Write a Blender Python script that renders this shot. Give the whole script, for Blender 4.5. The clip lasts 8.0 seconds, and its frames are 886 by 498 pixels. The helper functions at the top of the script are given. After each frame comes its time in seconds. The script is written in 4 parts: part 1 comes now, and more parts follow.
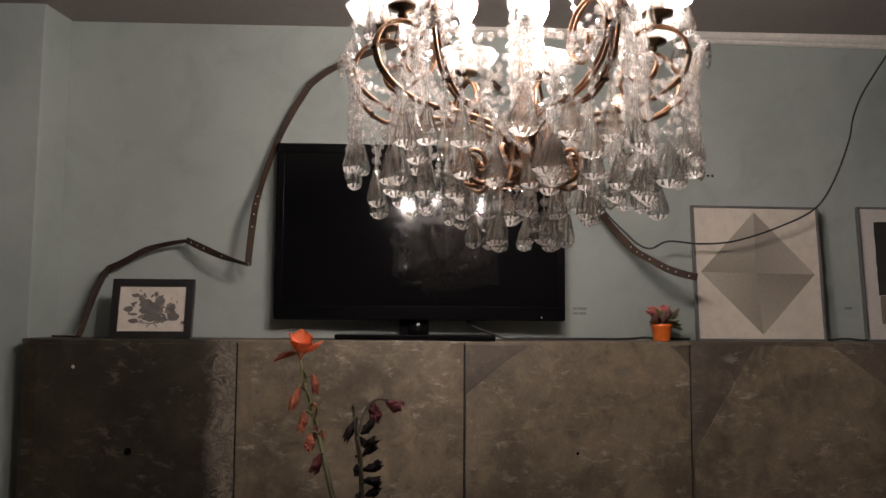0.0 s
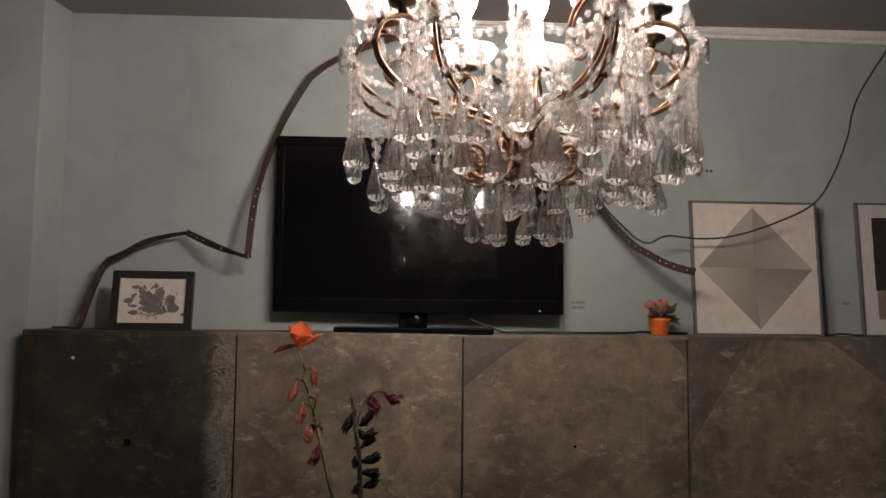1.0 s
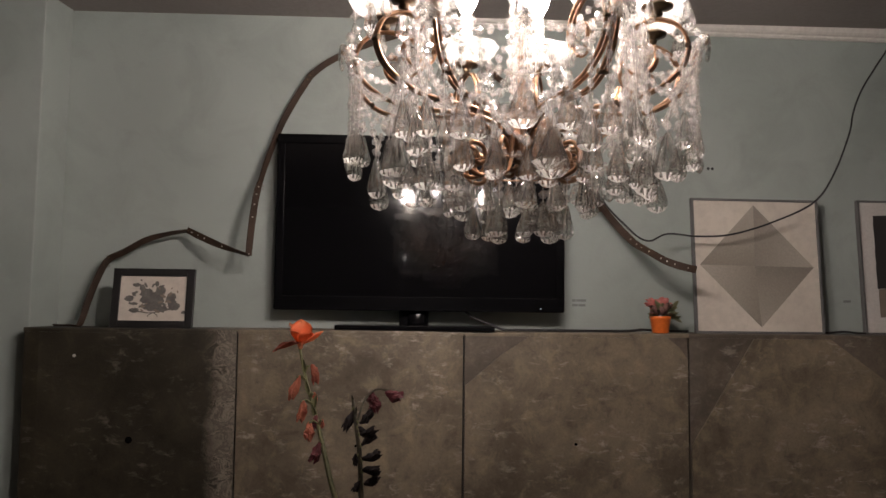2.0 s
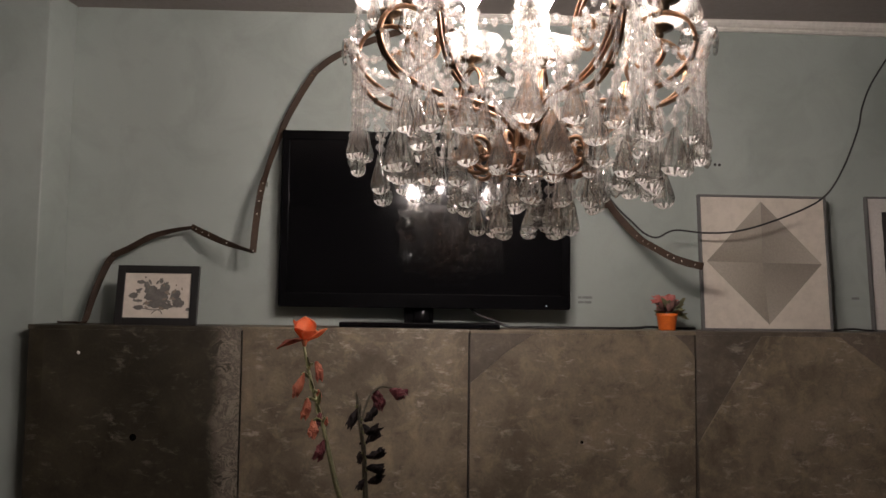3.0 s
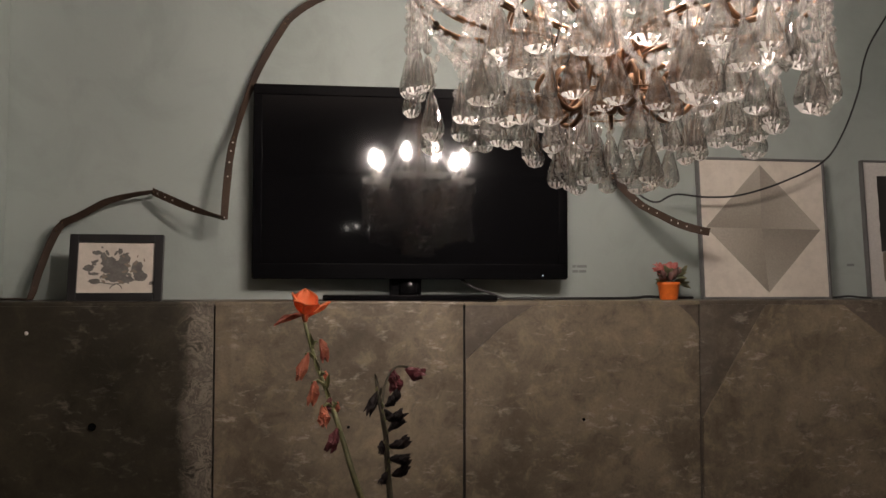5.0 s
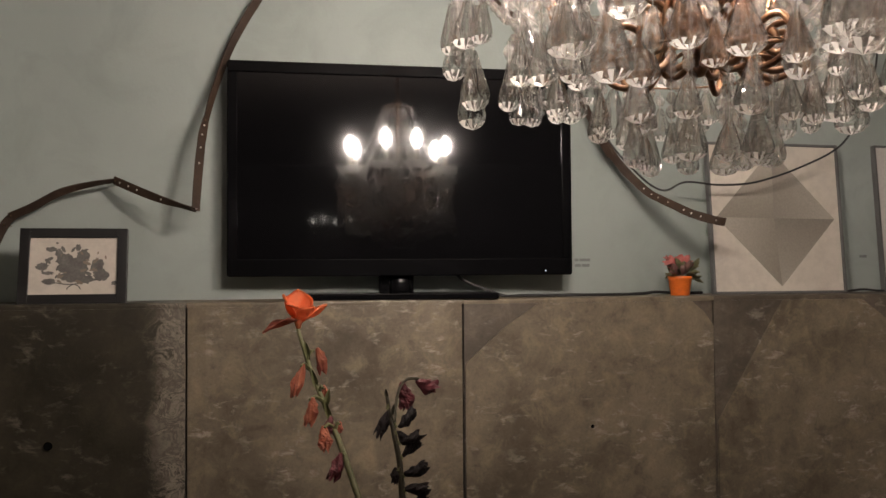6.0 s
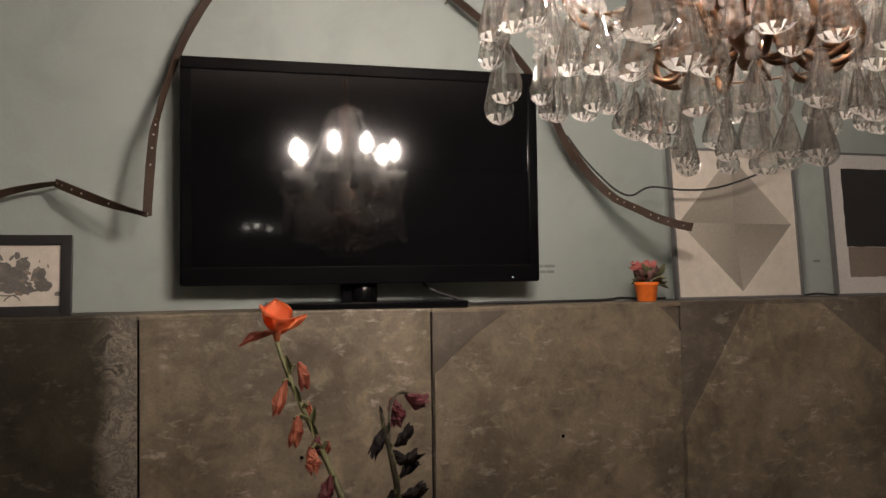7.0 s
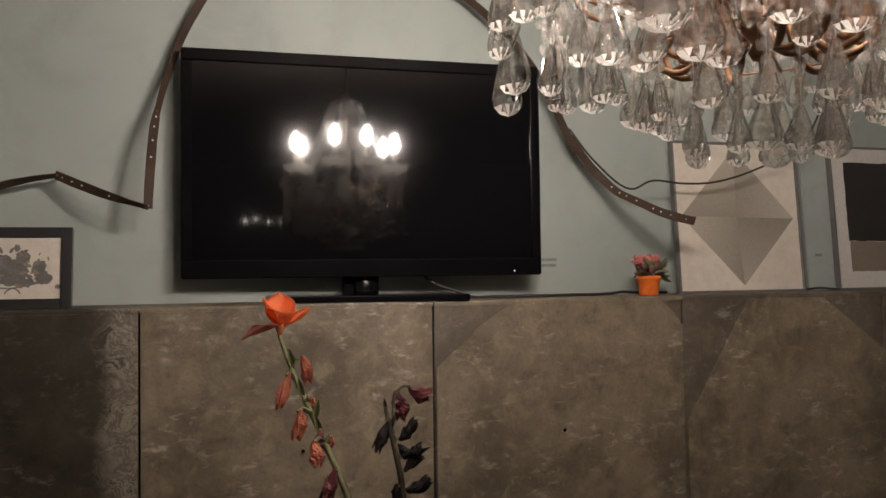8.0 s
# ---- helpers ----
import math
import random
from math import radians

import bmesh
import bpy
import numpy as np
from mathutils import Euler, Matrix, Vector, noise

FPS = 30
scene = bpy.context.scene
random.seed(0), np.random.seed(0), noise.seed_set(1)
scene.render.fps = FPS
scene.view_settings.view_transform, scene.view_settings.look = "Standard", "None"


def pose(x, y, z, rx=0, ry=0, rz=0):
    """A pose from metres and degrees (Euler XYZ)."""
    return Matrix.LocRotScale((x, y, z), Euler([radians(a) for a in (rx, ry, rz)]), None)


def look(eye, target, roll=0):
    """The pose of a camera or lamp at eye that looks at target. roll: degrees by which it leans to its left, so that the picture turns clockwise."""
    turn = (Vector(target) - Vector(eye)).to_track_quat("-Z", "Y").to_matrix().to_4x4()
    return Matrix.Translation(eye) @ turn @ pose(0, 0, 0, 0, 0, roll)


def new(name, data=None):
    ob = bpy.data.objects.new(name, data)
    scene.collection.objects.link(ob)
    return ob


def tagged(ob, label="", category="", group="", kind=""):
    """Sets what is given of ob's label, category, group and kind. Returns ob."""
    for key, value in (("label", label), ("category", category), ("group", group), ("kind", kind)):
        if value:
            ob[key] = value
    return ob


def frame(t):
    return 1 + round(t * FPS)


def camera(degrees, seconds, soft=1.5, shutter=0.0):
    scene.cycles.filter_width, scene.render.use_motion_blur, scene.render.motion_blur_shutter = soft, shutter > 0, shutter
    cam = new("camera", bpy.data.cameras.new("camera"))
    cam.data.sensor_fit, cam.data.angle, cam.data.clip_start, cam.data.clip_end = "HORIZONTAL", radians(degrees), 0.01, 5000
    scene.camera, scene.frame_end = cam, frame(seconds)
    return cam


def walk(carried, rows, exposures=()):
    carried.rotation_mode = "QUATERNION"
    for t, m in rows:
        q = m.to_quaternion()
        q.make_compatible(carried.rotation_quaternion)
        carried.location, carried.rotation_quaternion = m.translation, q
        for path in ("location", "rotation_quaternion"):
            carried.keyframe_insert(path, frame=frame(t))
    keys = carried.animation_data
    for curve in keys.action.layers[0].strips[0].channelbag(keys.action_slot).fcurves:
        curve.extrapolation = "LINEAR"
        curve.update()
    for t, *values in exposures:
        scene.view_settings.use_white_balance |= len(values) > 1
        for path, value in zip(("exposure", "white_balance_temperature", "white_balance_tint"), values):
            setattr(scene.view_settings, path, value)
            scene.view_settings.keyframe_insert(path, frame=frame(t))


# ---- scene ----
cam = camera(56.4, 8.0)
PATH = [
    (0, (-0.19, -0.188, 1.419), (-0.043, 1.8, 1.587), 0.4),
    (0.5, (-0.191, -0.192, 1.42), (-0.043, 1.797, 1.578), 0.6),
    (1, (-0.19, -0.197, 1.42), (-0.041, 1.792, 1.571), 0.7),
    (1.5, (-0.19, -0.197, 1.419), (-0.039, 1.791, 1.567), 0.7),
    (3, (-0.185, -0.182, 1.418), (-0.053, 1.809, 1.558), 0.7),
    (3.5, (-0.188, -0.161, 1.418), (-0.033, 1.828, 1.549), 0.8),
    (4, (-0.236, -0.107, 1.416), (-0.026, 1.878, 1.54), 1.1),
    (4.5, (-0.302, -0.029, 1.415), (-0.052, 1.952, 1.522), 1.0),
    (5, (-0.366, 0.053, 1.407), (-0.056, 2.028, 1.485), 0.1),
    (5.2, (-0.386, 0.089, 1.405), (-0.058, 2.061, 1.472), 0.0),
    (6.3, (-0.454, 0.342, 1.422), (0.0, 2.289, 1.484), -0.2),
    (6.5, (-0.478, 0.361, 1.421), (0.017, 2.297, 1.489), 0.0),
    (7, (-0.519, 0.395, 1.42), (0.061, 2.308, 1.495), -0.8),
    (7.5, (-0.527, 0.403, 1.42), (0.09, 2.304, 1.491), -0.8),
    (8, (-0.526, 0.406, 1.419), (0.058, 2.318, 1.479), -0.7),
]
EXPOSURES = [(0.0, 0.0, 6350, 12), (3.5, 0.05, 6350, 12), (5.0, 0.2, 6500, 10), (6.3, 0.42, 6600, 9), (8.0, 0.4, 6600, 9)]
walk(cam, [(t, look(eye, target, roll)) for t, eye, target, roll in PATH], EXPOSURES)

# ---- world: a closed room at night ----
world = bpy.data.worlds.new("night")
world.use_nodes = True
world.node_tree.nodes["Background"].inputs[0].default_value = (0.02, 0.02, 0.025, 1)
world.node_tree.nodes["Background"].inputs[1].default_value = 0.1
scene.world = world
BULB = 440.0
BULB_COLOUR = (1.0, 0.86, 0.785, 1)

# ---- materials ----


def nodes_of(name):
    m = bpy.data.materials.new(name)
    m.use_nodes = True
    t = m.node_tree
    return m, t, t.nodes["Principled BSDF"]


def add(t, kind, **sockets):
    n = t.nodes.new(kind)
    for k, v in sockets.items():
        n.inputs[k.replace("_", " ")].default_value = v
    return n


def noise_at(t, vec, scale, detail=4.0, rough=0.55, distortion=0.0):
    n = add(t, "ShaderNodeTexNoise", Scale=scale, Detail=detail, Roughness=rough, Distortion=distortion)
    t.links.new(vec, n.inputs["Vector"])
    return n.outputs["Fac"]


def ramp(t, fac, stops):
    r = t.nodes.new("ShaderNodeValToRGB")
    e = r.color_ramp.elements
    while len(e) < len(stops):
        e.new(0.5)
    for el, (p, c) in zip(e, stops):
        el.position = p
        el.color = (*c, 1) if len(c) == 3 else (c[0], c[0], c[0], 1)
    t.links.new(fac, r.inputs[0])
    return r.outputs[0]


def blend(t, fac, a, b, mode="MIX"):
    n = t.nodes.new("ShaderNodeMix")
    n.data_type, n.blend_type = "RGBA", mode
    for sock, v in ((n.inputs[0], fac), (n.inputs[6], a), (n.inputs[7], b)):
        if hasattr(v, "is_linked"):
            t.links.new(v, sock)
        elif isinstance(v, tuple):
            sock.default_value = (*v, 1)
        else:
            sock.default_value = v
    return n.outputs[2]


def relief(t, bsdf, height, strength, distance):
    b = add(t, "ShaderNodeBump", Strength=strength, Distance=distance)
    t.links.new(height, b.inputs["Height"])
    t.links.new(b.outputs[0], bsdf.inputs["Normal"])


def place(t):
    return t.nodes.new("ShaderNodeNewGeometry").outputs["Position"]


def surface(name, c1, c2, rough=0.6, coarse=3.0, fine=40.0, bump=0.15, depth=0.002, metal=0.0, wear=0.0, coat=0.0, spec=0.5):
    """Two-scale variation between two colours, with fine relief and uneven gloss."""
    m, t, b = nodes_of(name)
    p = place(t)
    big, small = noise_at(t, p, coarse, 5), noise_at(t, p, fine, 4, 0.65)
    base = blend(t, ramp(t, big, [(0.3, (0,)), (0.7, (1,))]), c1, c2)
    dark = tuple(v * 0.75 for v in c1)
    base = blend(t, ramp(t, small, [(0.35, (0.45,)), (0.6, (0,))]), base, dark)
    if wear:
        base = blend(t, ramp(t, noise_at(t, p, fine * 0.4, 6, 0.7), [(0.6, (0,)), (0.72, (wear,))]), base, tuple(min(1, v * 1.7 + 0.03) for v in c2))
    t.links.new(base, b.inputs["Base Color"])
    t.links.new(ramp(t, small, [(0.2, (rough * 0.8,)), (0.8, (min(1, rough * 1.2),))]), b.inputs["Roughness"])
    b.inputs["Metallic"].default_value = metal
    b.inputs["Specular IOR Level"].default_value = spec
    b.inputs["Coat Weight"].default_value = coat
    relief(t, b, small, bump, depth)
    return m


def wall_paint():
    m, t, b = nodes_of("blue_grey_wall_paint")
    p = place(t)
    big, mid, fine = noise_at(t, p, 1.1, 3), noise_at(t, p, 5, 6, 0.6, 0.6), noise_at(t, p, 90, 3)
    c = blend(t, ramp(t, big, [(0.3, (0,)), (0.7, (1,))]), (0.28, 0.319, 0.293), (0.335, 0.374, 0.344))
    c = blend(t, ramp(t, mid, [(0.46, (0,)), (0.7, (0.6,))]), c, (0.24, 0.275, 0.25))
    t.links.new(c, b.inputs["Base Color"])
    b.inputs["Roughness"].default_value = 0.62
    b.inputs["Specular IOR Level"].default_value = 0.35
    h = blend(t, 0.5, mid, fine)
    relief(t, b, h, 0.22, 0.004)
    return m


def concrete(name, light, dark, veins, bloom=None):
    """Trowelled cement render with dark clouds, pale veins and scratches; bloom: (x0, x1), a band of lime bloom."""
    m, t, b = nodes_of(name)
    p = place(t)
    cloud = noise_at(t, p, 2.8, 7, 0.6, 0.4)
    blot = noise_at(t, p, 15, 8, 0.7, 0.5)
    grain = noise_at(t, p, 130, 4, 0.7)
    c = blend(t, ramp(t, cloud, [(0.36, (0,)), (0.62, (1,))]), dark, light)
    c = blend(t, ramp(t, blot, [(0.5, (0,)), (0.68, (0.55,))]), c, (light[0] * 1.5, light[1] * 1.48, light[2] * 1.35))
    c = blend(t, ramp(t, blot, [(0.32, (0.55,)), (0.46, (0,))]), c, tuple(v * 0.55 for v in dark))
    # short pale trowel scratches, stretched sideways
    mp = t.nodes.new("ShaderNodeMapping")
    mp.inputs["Scale"].default_value = (0.45, 1, 1)
    mp.inputs["Rotation"].default_value = (0, 0.3, 0)
    t.links.new(p, mp.inputs["Vector"])
    line = noise_at(t, mp.outputs[0], 46, 7, 0.68, 0.5)
    vein = ramp(t, line, [(0.53, (0,)), (0.66, (veins,))])
    where = ramp(t, noise_at(t, p, 6.5, 5, 0.6), [(0.46, (0,)), (0.60, (1,))])
    c = blend(t, blend(t, 1.0, vein, where, "MULTIPLY"), c, (0.36, 0.32, 0.265))
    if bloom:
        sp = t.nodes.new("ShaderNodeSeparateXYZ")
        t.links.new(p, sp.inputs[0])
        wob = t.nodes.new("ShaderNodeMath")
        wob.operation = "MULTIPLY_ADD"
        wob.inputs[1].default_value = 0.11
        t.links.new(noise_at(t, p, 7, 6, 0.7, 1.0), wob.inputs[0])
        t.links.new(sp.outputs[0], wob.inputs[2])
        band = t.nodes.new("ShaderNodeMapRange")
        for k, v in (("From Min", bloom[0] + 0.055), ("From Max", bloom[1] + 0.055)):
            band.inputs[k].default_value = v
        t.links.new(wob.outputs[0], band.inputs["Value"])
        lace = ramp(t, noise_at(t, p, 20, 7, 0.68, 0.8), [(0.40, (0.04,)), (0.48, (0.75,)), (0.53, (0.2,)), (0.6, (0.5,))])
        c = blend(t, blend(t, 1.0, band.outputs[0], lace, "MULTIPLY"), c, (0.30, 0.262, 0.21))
    c = blend(t, ramp(t, grain, [(0.35, (0.22,)), (0.55, (0,))]), c, tuple(v * 0.55 for v in dark))
    t.links.new(c, b.inputs["Base Color"])
    t.links.new(ramp(t, blot, [(0.3, (0.4,)), (0.7, (0.66,))]), b.inputs["Roughness"])
    b.inputs["Specular IOR Level"].default_value = 0.4
    relief(t, b, blend(t, 0.4, blot, grain), 0.4, 0.004)
    return m


def crystal(name, clear, glint, spread, white_scatter):
    """Clear cut lead glass: refraction, a share of plain transparency for light let straight through,
    a spread glossy lobe for sparkle, and a white scatter that paints in glow from the bulbs."""
    m, t, b = nodes_of(name)

    def mixed(first, second, share):
        mx = add(t, "ShaderNodeMixShader", Fac=share)
        t.links.new(first.outputs[0], mx.inputs[1])
        t.links.new(second.outputs[0], mx.inputs[2])
        return mx

    g = add(t, "ShaderNodeBsdfGlass", Color=(0.985, 0.98, 0.97, 1), Roughness=0.0, IOR=1.56)
    tr = add(t, "ShaderNodeBsdfTransparent", Color=(0.985, 0.98, 0.97, 1))
    gl = add(t, "ShaderNodeBsdfGlossy", Color=(1, 1, 1, 1), Roughness=spread)
    back = add(t, "ShaderNodeBsdfTranslucent", Color=(0.96, 0.95, 0.92, 1))
    front_scatter = add(t, "ShaderNodeBsdfDiffuse", Color=(0.9, 0.88, 0.84, 1))
    body = mixed(mixed(mixed(g, tr, clear), gl, glint), mixed(back, front_scatter, 0.22), white_scatter)
    t.links.new(body.outputs[0], t.nodes["Material Output"].inputs["Surface"])
    return m


def glow(name, colour, strength):
    m, t, b = nodes_of(name)
    e = add(t, "ShaderNodeEmission", Color=colour, Strength=strength)
    t.links.new(e.outputs[0], t.nodes["Material Output"].inputs["Surface"])
    return m


def graded(name, c1, c2, axis):
    """Airbrushed print that runs from one grey to another across the sheet."""
    m, t, b = nodes_of(name)
    co = t.nodes.new("ShaderNodeTexCoord")
    sp = t.nodes.new("ShaderNodeSeparateXYZ")
    t.links.new(co.outputs["Generated"], sp.inputs[0])
    c = blend(t, sp.outputs[axis], c1, c2)
    g = ramp(t, noise_at(t, place(t), 160, 3), [(0.3, (0.85,)), (0.7, (1,))])
    t.links.new(blend(t, 1.0, c, g, "MULTIPLY"), b.inputs["Base Color"])
    b.inputs["Roughness"].default_value = 0.75
    return m


WALL = wall_paint()
# walls out of view, made dark to keep bounced light low
FAR_WALL = surface("dark_unseen_wall", (0.075, 0.07, 0.065), (0.095, 0.09, 0.083), 0.7, 1.5, 60)
CEILING = surface("old_white_ceiling_paint", (0.25, 0.222, 0.206), (0.295, 0.267, 0.25), 0.8, 1.5, 60)
TRIM = surface("cream_trim_paint", (0.6, 0.58, 0.53), (0.68, 0.66, 0.6), 0.45, 4, 70, 0.1)
# floor out of view, also darkened to limit bounce
FLOOR = surface("dark_floor_wood", (0.065, 0.042, 0.027), (0.10, 0.065, 0.042), 0.45, 2, 30)
CEMENT = concrete("cement_render", (0.205, 0.168, 0.118), (0.092, 0.075, 0.052), 0.9)
CEMENT_DARK = concrete("dark_cement_render", (0.122, 0.101, 0.078), (0.068, 0.057, 0.043), 0.6)
# leftmost panel: far darker cement, with pale lace towards its right edge
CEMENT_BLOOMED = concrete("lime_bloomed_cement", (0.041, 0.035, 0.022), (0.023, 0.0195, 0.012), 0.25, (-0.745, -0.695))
BLACK_GLOSS = surface("black_gloss_plastic", (0.0035, 0.0035, 0.004), (0.0045, 0.0045, 0.005), 0.16, 3, 6, 0.0, spec=0.12)
SCREEN = surface("black_screen_glass", (0.003, 0.003, 0.0035), (0.004, 0.004, 0.0045), 0.045, 2, 20, 0.0, spec=0.34)
for k, v in (("Coat Weight", 0.07), ("Coat Roughness", 0.12)):  # faint screen haze; its halo also stands in for lens glare round bulbs
    SCREEN.node_tree.nodes["Principled BSDF"].inputs[k].default_value = v
BLACK_MATT = surface("black_rubber", (0.012, 0.012, 0.012), (0.02, 0.02, 0.02), 0.6, 5, 80)
EDGE_METAL = surface("dark_polished_edge", (0.035, 0.035, 0.036), (0.05, 0.05, 0.05), 0.16, 10, 60, 0.0, metal=1.0)
HOLE = surface("unlit_hole", (0.002, 0.002, 0.002), (0.003, 0.003, 0.003), 0.9, 20, 80, 0.0, spec=0.1)
BLACK_WOOD = surface("black_stained_wood", (0.008, 0.008, 0.008), (0.016, 0.015, 0.014), 0.4, 8, 60, 0.1)
LEATHER = surface("worn_brown_leather", (0.028, 0.017, 0.011), (0.056, 0.034, 0.021), 0.72, 14, 120, 0.5, 0.002, wear=0.3, spec=0.3)
GILT = surface("aged_gilt_iron", (0.28, 0.16, 0.095), (0.45, 0.275, 0.17), 0.33, 30, 160, 0.2, 0.0008, metal=1.0)
DARK_IRON = surface("dark_bronze", (0.10, 0.07, 0.045), (0.16, 0.11, 0.07), 0.4, 30, 120, 0.2, 0.0008, metal=1.0)
STEEL = surface("bright_pin_wire", (0.45, 0.42, 0.38), (0.6, 0.57, 0.52), 0.3, 30, 100, 0.0, metal=1.0)
CRYSTAL = crystal("cut_crystal", 0.51, 0.06, 0.03, 0.002)
# beads: white scatter stands in for the glare around the bulbs
BEAD_GLASS = crystal("cut_bead_glass", 0.70, 0.14, 0.10, 0.13)
# whitened facet: its colour stands in for bulbs mirrored inside the drop
GLINT_FACET = crystal("painted_glint_facet", 0.4, 0.25, 0.1, 0.85)
FROST = crystal("pressed_glass", 0.3, 0.1, 0.3, 0.14)
CANDLE = surface("ivory_candle_sleeve", (0.72, 0.66, 0.54), (0.78, 0.72, 0.6), 0.5, 20, 80)
BULB_GLOW = glow("lit_bulb", BULB_COLOUR, BULB)
PAPER = surface("warm_white_paper", (0.54, 0.495, 0.42), (0.59, 0.54, 0.465), 0.8, 5, 30, 0.02, 0.0005)
INK = surface("diluted_black_ink", (0.10, 0.095, 0.085), (0.17, 0.16, 0.145), 0.7, 40, 160, 0.05, 0.0003)
GREY_FRAME = surface("grey_painted_frame", (0.10, 0.10, 0.097), (0.14, 0.14, 0.135), 0.5, 10, 90)
MAT_BOARD = surface("grey_white_mat_board", (0.52, 0.50, 0.46), (0.57, 0.55, 0.51), 0.8, 8, 150, 0.05)
PRINT_DARK = surface("black_print", (0.022, 0.02, 0.019), (0.032, 0.03, 0.027), 0.6, 5, 100, 0.05)
PRINT_TAUPE = surface("taupe_print", (0.19, 0.155, 0.12), (0.23, 0.19, 0.15), 0.7, 5, 120, 0.05)
PENCIL = surface("pencil_grey", (0.17, 0.19, 0.18), (0.21, 0.23, 0.22), 0.8, 20, 200, 0.0)
TERRACOTTA = surface("orange_glazed_pot", (0.78, 0.16, 0.025), (0.85, 0.20, 0.03), 0.35, 20, 80, 0.05, coat=0.2)
SOIL = surface("dark_soil", (0.03, 0.02, 0.014), (0.05, 0.035, 0.025), 0.9, 40, 200, 0.6)
LEAF_OLIVE = surface("olive_succulent_leaf", (0.12, 0.13, 0.065), (0.22, 0.20, 0.11), 0.5, 40, 150)
LEAF_PINK = surface("pink_red_petal", (0.42, 0.10, 0.09), (0.55, 0.20, 0.17), 0.5, 50, 150)
LEAF_DUSK = surface("purple_brown_leaf", (0.11, 0.05, 0.045), (0.18, 0.10, 0.08), 0.5, 40, 150)
PETAL = surface("orange_gladiolus_petal", (0.86, 0.28, 0.11), (0.93, 0.41, 0.21), 0.5, 30, 150, 0.15)
PETAL_DRY = surface("wilted_salmon_petal", (0.13, 0.026, 0.018), (0.50, 0.17, 0.09), 0.6, 45, 200, 0.4)
PETAL_WINE = surface("wine_red_wilted_petal", (0.075, 0.012, 0.016), (0.13, 0.022, 0.028), 0.55, 60, 200, 0.4)
PETAL_BLACK = surface("shrivelled_black_petal", (0.006, 0.003, 0.0035), (0.013, 0.0055, 0.006), 0.7, 60, 200, 0.5)


def translucent(m, share, colour):
    """Lets light through a thin petal."""
    t = m.node_tree
    out = t.nodes["Material Output"]
    tr = add(t, "ShaderNodeBsdfTranslucent", Color=(*colour, 1))
    mx = add(t, "ShaderNodeMixShader", Fac=share)
    t.links.new(t.nodes["Principled BSDF"].outputs[0], mx.inputs[1])
    t.links.new(tr.outputs[0], mx.inputs[2])
    t.links.new(mx.outputs[0], out.inputs["Surface"])
    return m


translucent(PETAL, 0.5, (1.0, 0.43, 0.18))
translucent(PETAL_DRY, 0.3, (0.6, 0.16, 0.10))
STEM = surface("olive_green_stem", (0.08, 0.085, 0.03), (0.13, 0.125, 0.052), 0.55, 40, 160)
STEM_DRY = surface("drying_grey_olive_stem", (0.035, 0.03, 0.018), (0.075, 0.064, 0.036), 0.7, 40, 160)
GLASS_VASE = surface("grey_glazed_vase", (0.2, 0.2, 0.19), (0.27, 0.27, 0.26), 0.3, 10, 60)
TABLE_WOOD = surface("plain_brown_wood", (0.16, 0.10, 0.06), (0.22, 0.14, 0.085), 0.5, 6, 50)

# ---- mesh helpers ----


def mesh_of(bm, name):
    me = bpy.data.meshes.new(name)
    bm.normal_update()
    bm.to_mesh(me)
    bm.free()
    return me


def part(name, bm, material, parent=None, label="", smooth=False):
    me = mesh_of(bm, name) if not isinstance(bm, bpy.types.Mesh) else bm
    if not me.materials:
        me.materials.append(material)
    if smooth:
        for p in me.polygons:
            p.use_smooth = True
    ob = new(name, me)
    if parent is not None:
        ob.parent = parent
    if label:
        ob["label"] = label
    return ob


def thing(name, label, category, group="", kind="", at=(0, 0, 0)):
    ob = new(name)
    ob.empty_display_size = 0.05
    ob.location = at
    return tagged(ob, label, category, group, kind)


def box(x0, x1, y0, y1, z0, z1, bevel=0.0, bm=None):
    bm = bm or bmesh.new()
    m = Matrix.LocRotScale(((x0 + x1) / 2, (y0 + y1) / 2, (z0 + z1) / 2), None, (x1 - x0, y1 - y0, z1 - z0))
    made = bmesh.ops.create_cube(bm, size=1, matrix=m)
    if bevel:
        edges = list({e for v in made["verts"] for e in v.link_edges})
        bmesh.ops.bevel(bm, geom=edges, offset=bevel, segments=2, affect="EDGES", profile=0.5)
    return bm


def smooth_path(points, steps=6, closed=False):
    pts = [Vector(p) for p in points]
    n = len(pts)
    out = []
    for i in range(n if closed else n - 1):
        if closed:
            a, b, c, d = (pts[(i + k) % n] for k in (-1, 0, 1, 2))
        else:
            a, b, c, d = pts[max(i - 1, 0)], pts[i], pts[i + 1], pts[min(i + 2, n - 1)]
        for s in range(steps):
            u = s / steps
            out.append(0.5 * ((2 * b) + (c - a) * u + (2 * a - 5 * b + 4 * c - d) * u * u + (3 * b - a - 3 * c + d) * u ** 3))
    if not closed:
        out.append(pts[-1])
    return out


